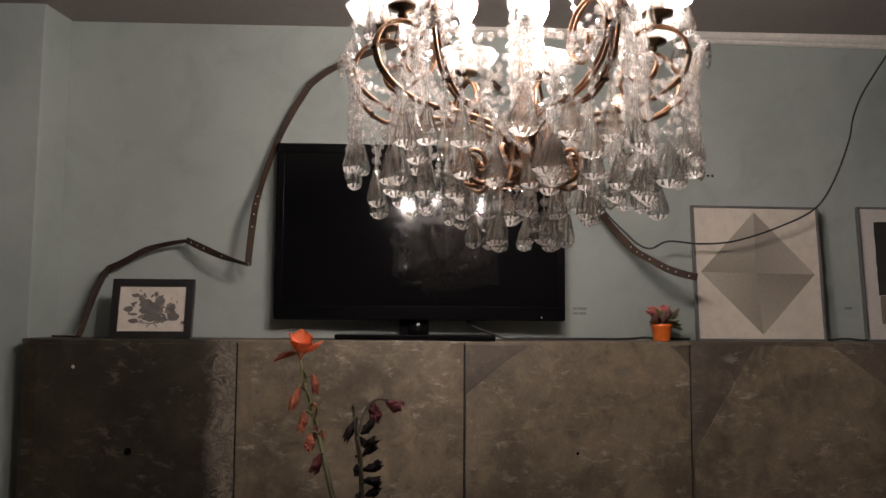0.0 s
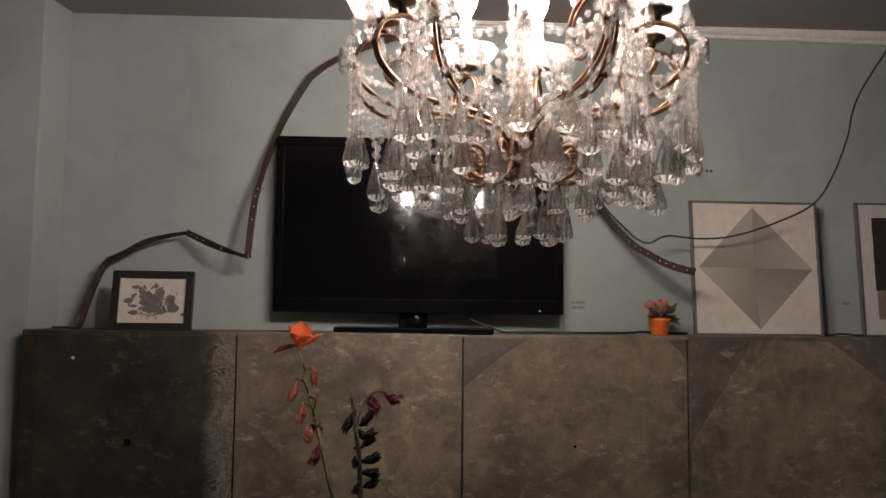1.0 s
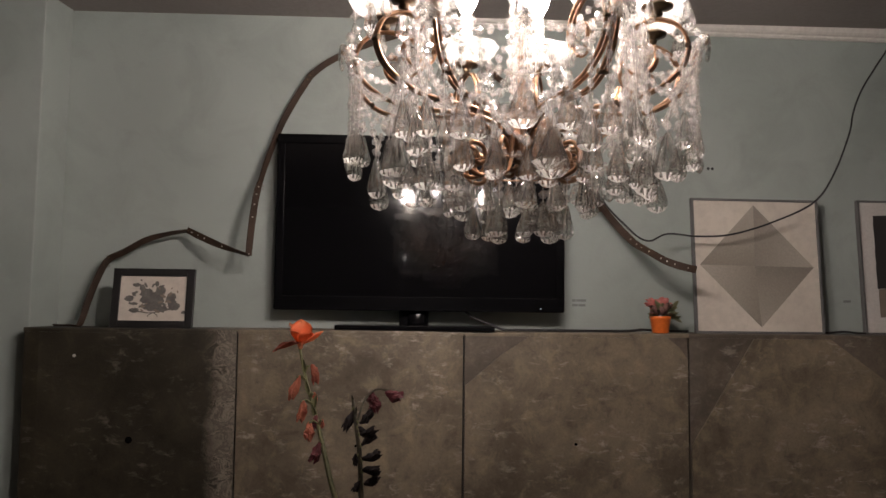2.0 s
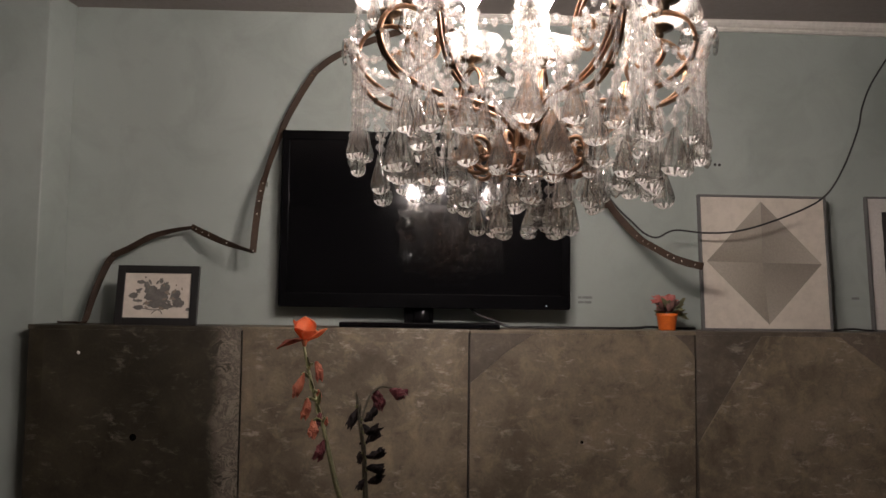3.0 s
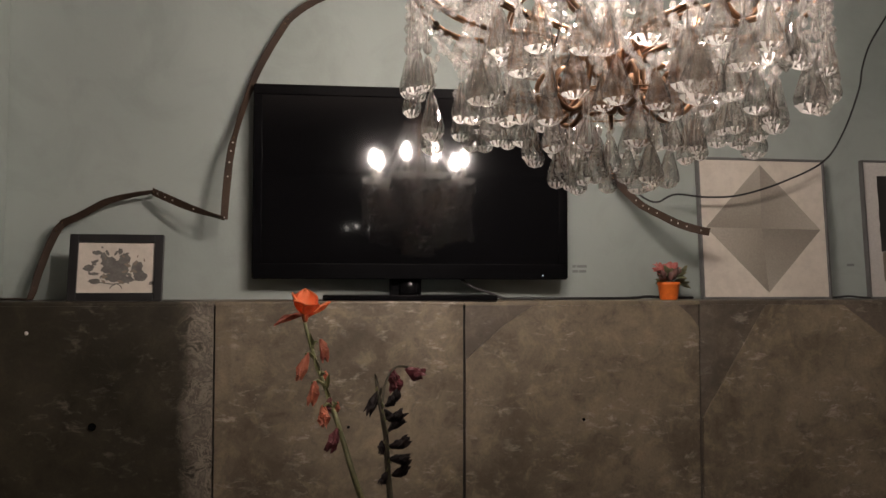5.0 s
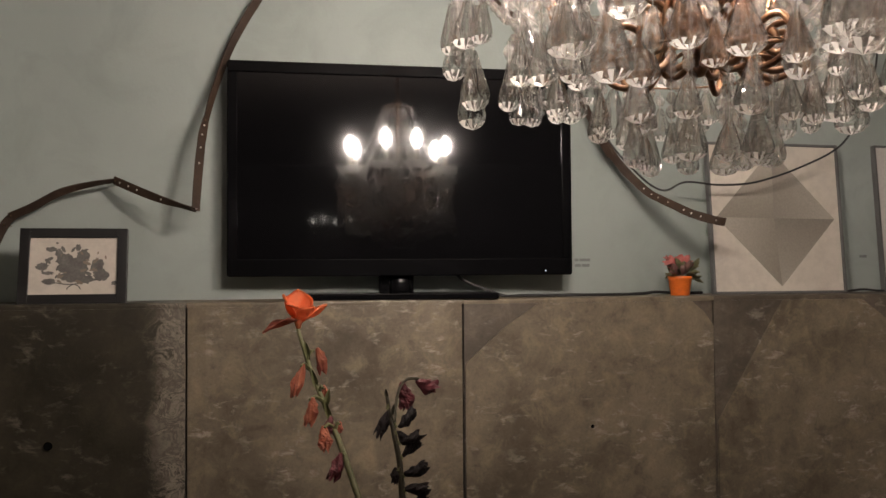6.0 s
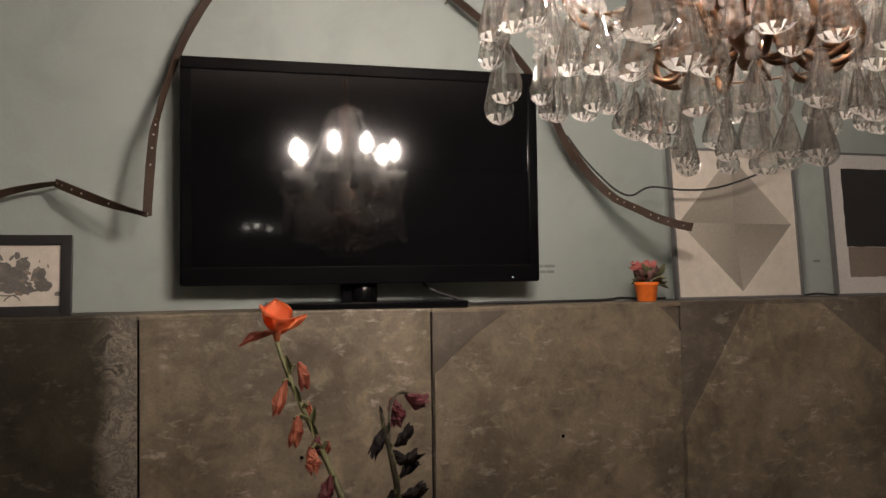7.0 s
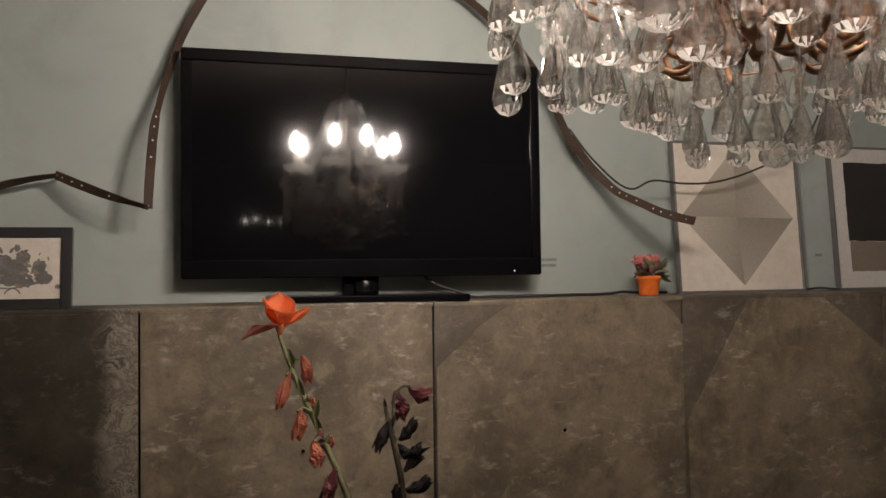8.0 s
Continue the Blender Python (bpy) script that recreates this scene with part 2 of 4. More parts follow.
def tube(path, radius, sides=8, closed=False, bm=None, taper=None):
    """A round wire along a path of points."""
    bm = bm or bmesh.new()
    n = len(path)
    rings = []
    up = None
    for i, p in enumerate(path):
        a = path[(i - 1) % n] if closed or i else path[0]
        b = path[(i + 1) % n] if closed or i < n - 1 else path[-1]
        d = (b - a).normalized()
        if up is None:
            up = d.orthogonal().normalized()
        else:
            up = (up - d * up.dot(d)).normalized()
        side = d.cross(up)
        r = radius * (taper(i / max(1, n - 1)) if taper else 1)
        rings.append([bm.verts.new(p + (up * math.cos(k * math.tau / sides) + side * math.sin(k * math.tau / sides)) * r) for k in range(sides)])
    for i in range(n if closed else n - 1):
        r0, r1 = rings[i], rings[(i + 1) % n]
        for k in range(sides):
            bm.faces.new((r0[k], r0[(k + 1) % sides], r1[(k + 1) % sides], r1[k]))
    if not closed:
        bm.faces.new(rings[0][::-1])
        bm.faces.new(rings[-1])
    return bm


def lathe(profile, sides=16, bm=None, m=Matrix(), squash=1.0, ripple=None):
    """A turned body from (radius, height) pairs; ripple(k, i) scales the radius."""
    bm = bm or bmesh.new()
    rings = []
    for i, (r, z) in enumerate(profile):
        if r < 1e-5:
            rings.append([bm.verts.new(m @ Vector((0, 0, z)))])
        else:
            ring = []
            for k in range(sides):
                f = ripple(k, i) if ripple else 1
                ring.append(bm.verts.new(m @ Vector((r * f * math.cos(k * math.tau / sides), r * f * squash * math.sin(k * math.tau / sides), z))))
            rings.append(ring)
    for a, b in zip(rings, rings[1:]):
        for k in range(sides):
            l = (k + 1) % sides
            if len(a) == 1 and len(b) > 1:
                bm.faces.new((a[0], b[l], b[k]))
            elif len(b) == 1 and len(a) > 1:
                bm.faces.new((a[k], a[l], b[0]))
            elif len(a) > 1:
                bm.faces.new((a[k], a[l], b[l], b[k]))
    for ring, flip in ((rings[0], True), (rings[-1], False)):
        if len(ring) > 1:
            bm.faces.new(ring[::-1] if flip else ring)
    return bm


# ---- the room ----
X0, X1, Y0, Y1 = -2.4, 2.7, -3.0, 2.71


def ceiling_height(x):
    return 2.461 + 0.0125 * x


def structure(name, bm, material, label, category):
    return tagged(part(name, bm, material), label, category, kind="structure")


structure("floor", box(X0 - 0.1, X1 + 0.1, Y0 - 0.1, Y1 + 0.1, -0.1, 0), FLOOR, "dark brown wooden floor of the room", "floor")
bm = box(X0 - 0.1, X1 + 0.1, Y0 - 0.1, Y1 + 0.1, 0, 0.12)
for v in bm.verts:
    v.co.z += ceiling_height(v.co.x)
structure("ceiling", bm, CEILING, "dull white plaster ceiling, slightly out of level", "ceiling")
structure("wall_north", box(X0, X1, Y1, Y1 + 0.12, 0, 2.6), WALL, "pale blue-grey painted plaster wall behind the ledge", "wall")
# three unseen walls added to close the room
structure("wall_south", box(X0, X1, Y0 - 0.12, Y0, 0, 2.6), FAR_WALL, "plain dark wall, unseen, added to close the room", "wall")
structure("wall_east", box(X1, X1 + 0.12, Y0 - 0.12, Y1 + 0.12, 0, 2.6), FAR_WALL, "plain dark wall, unseen, added to close the room", "wall")
structure("wall_west", box(X0 - 0.12, X0, Y0 - 0.12, Y1 + 0.12, 0, 2.6), FAR_WALL, "plain dark wall, unseen, added to close the room", "wall")
bm = box(X0 + 0.002, -1.318, 2.55, Y1 - 0.002, 0.002, 2.6, 0.004)
for v in bm.verts:
    if v.co.x > -1.4:
        v.co.x += 0.012 * v.co.z / 2.4 + (0.028 if v.co.y > 2.6 else 0)
structure("pilaster", bm, WALL, "projecting pale blue-grey wall pier with a worn corner", "pier")

# picture rail along the ceiling
profile = [(0, 0), (0.012, 0.0), (0.016, 0.006), (0.016, 0.012), (0.024, 0.016), (0.028, 0.024), (0.028, 0.05), (0, 0.05)]
bm = bmesh.new()
for x in (-0.06, X1 - 0.002):
    vs = [bm.verts.new((x, Y1 - 0.001 - dy, 2.437 + dz)) for dy, dz in profile]
bm.verts.ensure_lookup_table()
n = len(profile)
for k in range(n):
    bm.faces.new((bm.verts[k], bm.verts[(k + 1) % n], bm.verts[n + (k + 1) % n], bm.verts[n + k]))
bm.faces.new([bm.verts[k] for k in range(n)][::-1])
bm.faces.new([bm.verts[n + k] for k in range(n)])
bmesh.ops.recalc_face_normals(bm, faces=bm.faces)
structure("trim", bm, TRIM, "cream moulded cornice strip under the ceiling", "moulding")

# ---- the cement-clad ledge ----
FACE, TOP = 2.48, 1.336


def slab(x0, x1, z0, z1, y0, y1, seed, cell=0.045, rough=0.0022):
    """A cement slab with a slightly uneven face and worn arrises."""
    bm = bmesh.new()
    nx, nz = max(2, round((x1 - x0) / cell)), max(2, round((z1 - z0) / cell))
    grid = []
    for i in range(nx + 1):
        col = []
        for k in range(nz + 1):
            edge = min(i, nx - i) == 0
            x, z = x0 + (x1 - x0) * i / nx, z0 + (z1 - z0) * k / nz
            dy = (0.006 if edge else 0) + rough * noise.noise(Vector((x * 6, z * 6, seed)))
            col.append(bm.verts.new((x, y0 + dy, z)))
        grid.append(col)
    for i in range(nx):
        for k in range(nz):
            bm.faces.new((grid[i][k], grid[i + 1][k], grid[i + 1][k + 1], grid[i][k + 1]))
    edge = [e for e in bm.edges if e.is_boundary]
    out = bmesh.ops.extrude_edge_only(bm, edges=edge)
    vs = [g for g in out["geom"] if isinstance(g, bmesh.types.BMVert)]
    for v in vs:
        v.co.y = y1
    bmesh.ops.contextual_create(bm, geom=[e for e in bm.edges if e.is_boundary])
    bmesh.ops.recalc_face_normals(bm, faces=bm.faces)
    return bm


def drill(ob, x, z, r, depth=0.03):
    """A near-black disc on the face, the shade of a hole put into its colour."""
    bm = lathe([(r * 1.15, 0), (r * 1.1, 0.0008), (r * 0.9, 0.0006), (0, 0.0002)], 14, m=Matrix.Translation((x, FACE - 0.0065, z)) @ pose(0, 0, 0, 90, 0, 0))
    return part("hole_disc", bm, HOLE, ob, "dark round hole")


structure("ledge", box(-1.285, X1 - 0.01, FACE + 0.03, Y1 - 0.002, 0.002, TOP - 0.002), BLACK_MATT, "dark core of the ledge behind the cement panels", "ledge")
GAP = 0.0055
joints = [-1.301, -0.643, 0.080, 0.826, 1.545, 2.27, X1 - 0.01]
kinds = [(CEMENT_BLOOMED, "very dark cement panel, paler along one edge, with a drilled hole"), (CEMENT, "grey-brown trowelled cement panel with pale scratches"),
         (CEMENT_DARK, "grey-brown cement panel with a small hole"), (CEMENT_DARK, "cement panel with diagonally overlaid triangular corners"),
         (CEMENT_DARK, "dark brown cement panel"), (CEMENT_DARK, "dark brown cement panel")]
panels = []
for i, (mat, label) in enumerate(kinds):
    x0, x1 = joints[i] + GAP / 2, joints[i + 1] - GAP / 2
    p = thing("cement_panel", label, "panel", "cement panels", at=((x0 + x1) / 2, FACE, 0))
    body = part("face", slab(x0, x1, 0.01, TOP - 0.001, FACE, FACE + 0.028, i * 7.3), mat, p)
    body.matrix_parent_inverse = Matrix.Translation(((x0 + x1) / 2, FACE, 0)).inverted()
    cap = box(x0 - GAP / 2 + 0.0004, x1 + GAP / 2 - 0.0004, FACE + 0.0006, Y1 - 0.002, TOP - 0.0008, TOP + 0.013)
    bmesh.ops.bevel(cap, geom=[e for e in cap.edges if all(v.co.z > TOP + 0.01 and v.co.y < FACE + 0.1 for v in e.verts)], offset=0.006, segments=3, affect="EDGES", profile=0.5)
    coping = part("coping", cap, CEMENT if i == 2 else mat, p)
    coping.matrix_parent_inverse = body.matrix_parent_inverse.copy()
    panels.append((p, body))


def under(child, p):
    child.parent = p
    child.matrix_parent_inverse = Matrix.Translation(p.location).inverted()
    return child


for i, x, z, r in ((0, -0.966, 1.003, 0.0095), (2, 0.446, 0.990, 0.0045), (1, -0.262, 0.985, 0.004)):
    under(drill(None, x, z, r), panels[i][0])
bm = lathe([(0.0, 0.002), (0.0035, 0.0015), (0.0055, 0)], 8, m=Matrix.Translation((-1.143, FACE - 0.001, 1.262)) @ pose(0, 0, 0, 90, 0, 0))
under(part("plaster_fleck", bm, MAT_BOARD, None, "small pale fleck of plaster"), panels[0][0])


def wedge(points, y0, y1):
    bm = bmesh.new()
    a = [bm.verts.new((x, y0, z)) for x, z in points]
    b = [bm.verts.new((x, y1, z)) for x, z in points]
    n = len(points)
    bm.faces.new(a)
    bm.faces.new(b[::-1])
    for k in range(n):
        bm.faces.new((a[k], b[k], b[(k + 1) % n], a[(k + 1) % n]))
    bmesh.ops.recalc_face_normals(bm, faces=bm.faces)
    return bm


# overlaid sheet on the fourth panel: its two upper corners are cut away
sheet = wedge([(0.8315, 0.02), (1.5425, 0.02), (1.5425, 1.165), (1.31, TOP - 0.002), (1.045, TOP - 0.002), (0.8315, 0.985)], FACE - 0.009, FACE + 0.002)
# third panel: sheet cut at both upper corners, leaving darker triangles there
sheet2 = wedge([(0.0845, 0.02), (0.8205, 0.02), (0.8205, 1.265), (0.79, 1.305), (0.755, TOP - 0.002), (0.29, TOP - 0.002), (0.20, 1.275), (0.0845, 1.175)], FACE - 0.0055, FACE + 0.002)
under(part("overlaid_sheet", sheet2, CEMENT, None, "cement sheet with sloping upper corners that bare a darker face"), panels[2][0])
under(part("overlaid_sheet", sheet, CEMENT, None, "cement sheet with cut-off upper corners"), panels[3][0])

# ---- television ----
TV_YAW = 2.2


def television():
    tv = thing("television", "black flat-screen television, switched off, on a glossy stand", "television", at=(-0.0595, 2.60, TOP + 0.013))
    tv.rotation_euler[2] = radians(-TV_YAW)
    w, zb, zt = 0.4895, 0.064, 0.663
    bm = box(-w, w, 0.012, 0.05, zb, zt, 0.004)
    part("casing", bm, BLACK_GLOSS, tv)
    bm = box(-w * 0.8, w * 0.8, 0.05, 0.085, zb + 0.08, zt - 0.1, 0.012)
    part("back_cover", bm, BLACK_MATT, tv)
    for name, b in (("top_bezel", (-w, w, 0.0, 0.014, zt - 0.032, zt)), ("bottom_bezel", (-w, w, 0.0, 0.014, zb, zb + 0.048)),
                    ("side_bezel", (-w, -w + 0.026, 0.0, 0.014, zb + 0.048, zt - 0.032)), ("side_bezel", (w - 0.026, w, 0.0, 0.014, zb + 0.048, zt - 0.032))):
        part(name, box(*b, 0.003), BLACK_GLOSS, tv)
    part("screen", box(-w + 0.026, w - 0.026, 0.006, 0.013, zb + 0.048, zt - 0.032), SCREEN, tv)
    for s in (-1, 1):
        part("edge_strip", box(s * w - 0.002, s * w + 0.002, 0.001, 0.012, zb + 0.004, zt - 0.004, 0.0008), EDGE_METAL, tv, "thin polished edge strip")
    part("standby_light", box(0.4085, 0.4125, -0.001, 0.002, zb + 0.0105, zb + 0.0145), glow("standby_led", (0.85, 0.9, 1, 1), 0.55), tv, "small white standby light")
    part("neck", lathe([(0.034, 0.012), (0.032, 0.03), (0.032, 0.12)], 24, squash=0.6, m=Matrix.Translation((-0.008, 0.045, 0))), BLACK_GLOSS, tv, smooth=True)
    part("neck_block", box(-0.07, 0.03, 0.05, 0.075, 0.01, 0.12, 0.004), BLACK_GLOSS, tv)
    base = part("base", box(-0.275, 0.243, -0.122, 0.10, 0.0005, 0.017, 0.003), BLACK_GLOSS, tv)
    return tv


television()

# ---- framed pieces leaning on the wall ----


def framed(name, label, w, h, depth, border, mat_frame, mat_inner):
    """An upright frame, its base line at the origin, facing -y."""
    ob = thing(name, label, "picture")
    for s in (-1, 1):
        part("frame_side", box(s * w / 2 - (border if s > 0 else 0), s * w / 2 + (border if s < 0 else 0), 0, depth, 0, h, 0.0006), mat_frame, ob)
    for z in (0, h - border):
        part("frame_rail", box(-w / 2 + border, w / 2 - border, 0, depth, z, z + border, 0.0006), mat_frame, ob)
    part("sheet", box(-w / 2 + border, w / 2 - border, depth * 0.35, depth * 0.9, border, h - border), mat_inner, ob)
    return ob


def lean(ob, x, y, z, back, yaw=0.0, roll=0.0):
    ob.matrix_basis = Matrix.Translation((x, y, z)) @ pose(0, 0, 0, 0, 0, yaw) @ pose(0, 0, 0, -back, roll, 0)
    return ob


def flat_patch(points, y, thick=0.0006):
    return wedge(points, y - thick, y)


# small black frame with an ink drawing of a plant
pic = framed("ink_drawing", "small black-framed ink drawing leaning on the ledge", 0.256, 0.193, 0.022, 0.0235, BLACK_WOOD, PAPER)
rng = random.Random(4)
for cx, cz, rx, rz in ((0.0, 0.098, 0.042, 0.030), (-0.018, 0.112, 0.026, 0.018), (0.018, 0.12, 0.020, 0.022), (0.048, 0.098, 0.018, 0.024), (0.055, 0.078, 0.021, 0.017),
                       (-0.062, 0.098, 0.017, 0.011), (-0.045, 0.135, 0.014, 0.007), (-0.03, 0.127, 0.010, 0.013), (-0.048, 0.066, 0.018, 0.009), (0.0, 0.076, 0.034, 0.017),
                       (0.026, 0.07, 0.02, 0.010), (-0.05, 0.084, 0.016, 0.005), (0.008, 0.138, 0.008, 0.010), (0.082, 0.062, 0.009, 0.006), (-0.034, 0.148, 0.004, 0.003)):
    k = 22
    cx, cz, rx, rz = cx * 1.2, 0.1 + (cz - 0.1) * 1.2 - 0.002, rx * 0.86, rz * 0.86
    pts = [(cx + rx * (1 + rng.uniform(-0.22, 0.22)) * math.cos(a * math.tau / k), cz + rz * (1 + rng.uniform(-0.22, 0.22)) * math.sin(a * math.tau / k)) for a in range(k)]
    part("ink_leaf", flat_patch(pts[::-1], 0.022 * 0.35 - 0.0004 - rng.uniform(0, 0.0012)), INK, pic)
# small leaves scattered round the clumps
for n in range(46):
    a, q = rng.uniform(0, math.tau), rng.uniform(0.35, 1.0)
    cx, cz, ln, turn = 0.004 + 0.082 * q * math.cos(a), 0.098 + 0.050 * q * math.sin(a), rng.uniform(0.004, 0.011), rng.uniform(0, math.tau)
    pts = [(cx + ln * math.cos(k * 0.785) * math.cos(turn) - 0.42 * ln * math.sin(k * 0.785) * math.sin(turn), cz + ln * math.cos(k * 0.785) * math.sin(turn) + 0.42 * ln * math.sin(k * 0.785) * math.cos(turn)) for k in range(8)]
    part("ink_leaf", flat_patch(pts[::-1], 0.022 * 0.35 - 0.0004 - rng.uniform(0, 0.0012)), INK if n % 3 else PRINT_TAUPE, pic)
for pts in (((-0.07, 0.062), (-0.03, 0.052), (0.0, 0.05), (0.04, 0.058), (0.075, 0.066)), ((0.0, 0.05), (-0.012, 0.042), (-0.014, 0.036)), ((0.004, 0.05), (0.014, 0.044), (0.018, 0.037))):
    part("ink_twig", tube(smooth_path([(x, 0.0072, z) for x, z in pts], 4), 0.0014, 6), INK, pic)
lean(pic, -0.922, 2.508, TOP + 0.0135, 9)

# folded-diamond sheet in a thin grey frame
art = framed("diamond_print", "large thin-framed print of a grey folded diamond on cream paper", 0.464, 0.478, 0.02, 0.0075, GREY_FRAME, PAPER)
c, l, r_, t_, b_ = (-0.008, 0.238), (-0.208, 0.240), (0.207, 0.236), (-0.004, 0.457), (0.006, 0.022)
for name, pts, m in (("upper_facet", (c, l, t_), graded("print_grey_a", (0.25, 0.225, 0.185), (0.38, 0.345, 0.285), 2)), ("upper_facet", (c, t_, r_), graded("print_grey_b", (0.25, 0.225, 0.19), (0.40, 0.365, 0.30), 0)),
                     ("lower_facet", (c, b_, l), graded("print_grey_c", (0.40, 0.36, 0.30), (0.25, 0.225, 0.185), 0)), ("lower_facet", (c, r_, b_), graded("print_grey_d", (0.36, 0.325, 0.27), (0.22, 0.197, 0.163), 2))):
    part(name, flat_patch(list(pts), 0.0066), m, art)
lean(art, 1.133, 2.605, TOP + 0.0135, 4.5)

# dark print in a wide mat
art2 = framed("dark_print", "framed print of black over taupe in a wide pale mat", 0.49, 0.49, 0.02, 0.0065, GREY_FRAME, MAT_BOARD)
rough_edge = random.Random(9)


def ragged(x0, x1, z0, z1, step=0.02, amp=0.0015):
    pts = []
    for (ax, az), (bx, bz) in (((x0, z0), (x1, z0)), ((x1, z0), (x1, z1)), ((x1, z1), (x0, z1)), ((x0, z1), (x0, z0))):
        n = max(1, round(math.hypot(bx - ax, bz - az) / step))
        for k in range(n):
            pts.append((ax + (bx - ax) * k / n + rough_edge.uniform(-amp, amp), az + (bz - az) * k / n + rough_edge.uniform(-amp, amp)))
    return pts


part("dark_block", flat_patch(ragged(-0.186, 0.186, 0.165, 0.435), 0.0066), PRINT_DARK, art2)
part("taupe_block", flat_patch(ragged(-0.182, 0.186, 0.062, 0.163), 0.0066), PRINT_TAUPE, art2)
lean(art2, 1.789, 2.655, TOP + 0.0135, 4.5)

# ---- belts strung along the wall ----


def ribbon(points, width, thick, steps=8):
    """A leather strap: points are (x, y, z, twist) with twist in degrees from flat on the wall."""
    path = smooth_path([p[:3] for p in points], steps)
    tw = smooth_path([(p[3], 0, 0) for p in points], steps)
    bm = bmesh.new()
    rings = []
    n = len(path)
    for i, p in enumerate(path):
        d = (path[min(i + 1, n - 1)] - path[max(i - 1, 0)]).normalized()
        side = d.cross(Vector((0, 1, 0))).normalized()
        face = d.cross(side).normalized()
        a = radians(tw[i].x)
        s, f = side * math.cos(a) + face * math.sin(a), face * math.cos(a) - side * math.sin(a)
        w = width * (1 + 0.06 * noise.noise(p * 30))
        q = 0.8
        rings.append([bm.verts.new(p + s * w * u / 2 + f * thick * v / 2) for u, v in ((-1, -0.5), (-q, -1), (q, -1), (1, -0.5), (1, 0.5), (q, 1), (-q, 1), (-1, 0.5))])
    for a, b in zip(rings, rings[1:]):
        for k in range(8):
            bm.faces.new((a[k], a[(k + 1) % 8], b[(k + 1) % 8], b[k]))
    bm.faces.new(rings[0][::-1])
    bm.faces.new(rings[-1])
    bmesh.ops.recalc_face_normals(bm, faces=bm.faces)
    return bm, path


def belt(label, points, width=0.0225, studs=(), nail=(0.5,)):
    ob = thing("leather_belt", label, "belt", "belts strung along the wall")
    points = [(x + (0.006 if x < 0.2 else 0), y, z, t) for x, y, z, t in points]
    bm, path = ribbon(points, width, 0.004)
    part("strap", bm, LEATHER, ob, smooth=False)
    for u in studs:
        p = path[min(len(path) - 1, int(u * (len(path) - 1)))]
        part("eyelet", lathe([(0.0026, -0.001), (0.0026, 0.001), (0.0016, 0.0015), (0.0, 0.0012)], 8, m=Matrix.Translation((p.x, p.y - 0.0028, p.z)) @ pose(0, 0, 0, 90, 0, 0)), STEEL, ob, "small bright eyelet")
    for u in nail:
        p = path[min(len(path) - 1, int(u * (len(path) - 1)))]
        part("nail", tube([Vector((p.x, p.y - 0.006, p.z)), Vector((p.x, p.y - 0.004, p.z)), Vector((p.x, Y1 + 0.004, p.z))], 0.0016, 6, taper=lambda s: 2.0 if s < 0.4 else 1), DARK_IRON, ob)
    return ob


belt("brown leather belt rising from the ledge, twisted", [(-1.262, 2.60, TOP + 0.018, 80), (-1.215, 2.605, TOP + 0.018, 80), (-1.186, 2.62, 1.357, 55), (-1.170, 2.64, 1.43, 35), (-1.145, 2.65, 1.51, 25), (-1.118, 2.65, 1.565, 30), (-1.085, 2.652, 1.59, 55)], nail=(0.8,))
belt("brown leather belt spanning to a peak", [(-1.112, 2.648, 1.577, 40), (-1.06, 2.645, 1.60, 35), (-0.985, 2.64, 1.642, 40), (-0.91, 2.64, 1.664, 60), (-0.845, 2.645, 1.676, 70)], nail=(0.05, 0.97))
belt("brown leather belt sloping down from the peak", [(-0.852, 2.640, 1.676, 25), (-0.796, 2.610, 1.650, 10), (-0.730, 2.575, 1.622, 30), (-0.674, 2.553, 1.603, 60), (-0.632, 2.546, 1.590, 65)], studs=(0.1, 0.2, 0.3, 0.55), nail=(0.06,))
belt("brown studded leather belt hanging upright", [(-0.632, 2.544, 1.588, 10), (-0.629, 2.555, 1.656, 5), (-0.624, 2.572, 1.736, 5), (-0.619, 2.592, 1.797, 15), (-0.612, 2.618, 1.845, 60)], studs=(0.04, 0.45, 0.62, 0.78, 0.9), nail=(0.97,))
belt("brown leather belt running up beside the television", [(-0.616, 2.62, 1.825, 60), (-0.600, 2.64, 1.90, 50), (-0.577, 2.66, 1.98, 45), (-0.55, 2.672, 2.06, 30), (-0.507, 2.672, 2.145, 20), (-0.455, 2.662, 2.228, 25)], nail=(0.03, 0.97))
belt("brown leather belt arching over the television", [(-0.460, 2.66, 2.222, 20), (-0.40, 2.655, 2.272, 20), (-0.31, 2.65, 2.32, 25), (-0.20, 2.65, 2.365, 30), (-0.10, 2.65, 2.395, 35), (-0.03, 2.655, 2.406, 40), (0.04, 2.655, 2.375, 40)], nail=(0.03, 0.5, 0.97))
belt("brown leather belt descending from the arch", [(0.02, 2.65, 2.385, 40), (0.10, 2.645, 2.325, 35), (0.20, 2.64, 2.24, 40), (0.31, 2.635, 2.155, 45), (0.42, 2.63, 2.04, 45), (0.49, 2.628, 1.93, 40), (0.535, 2.628, 1.84, 30), (0.575, 2.625, 1.77, 45)], nail=(0.03, 0.3))
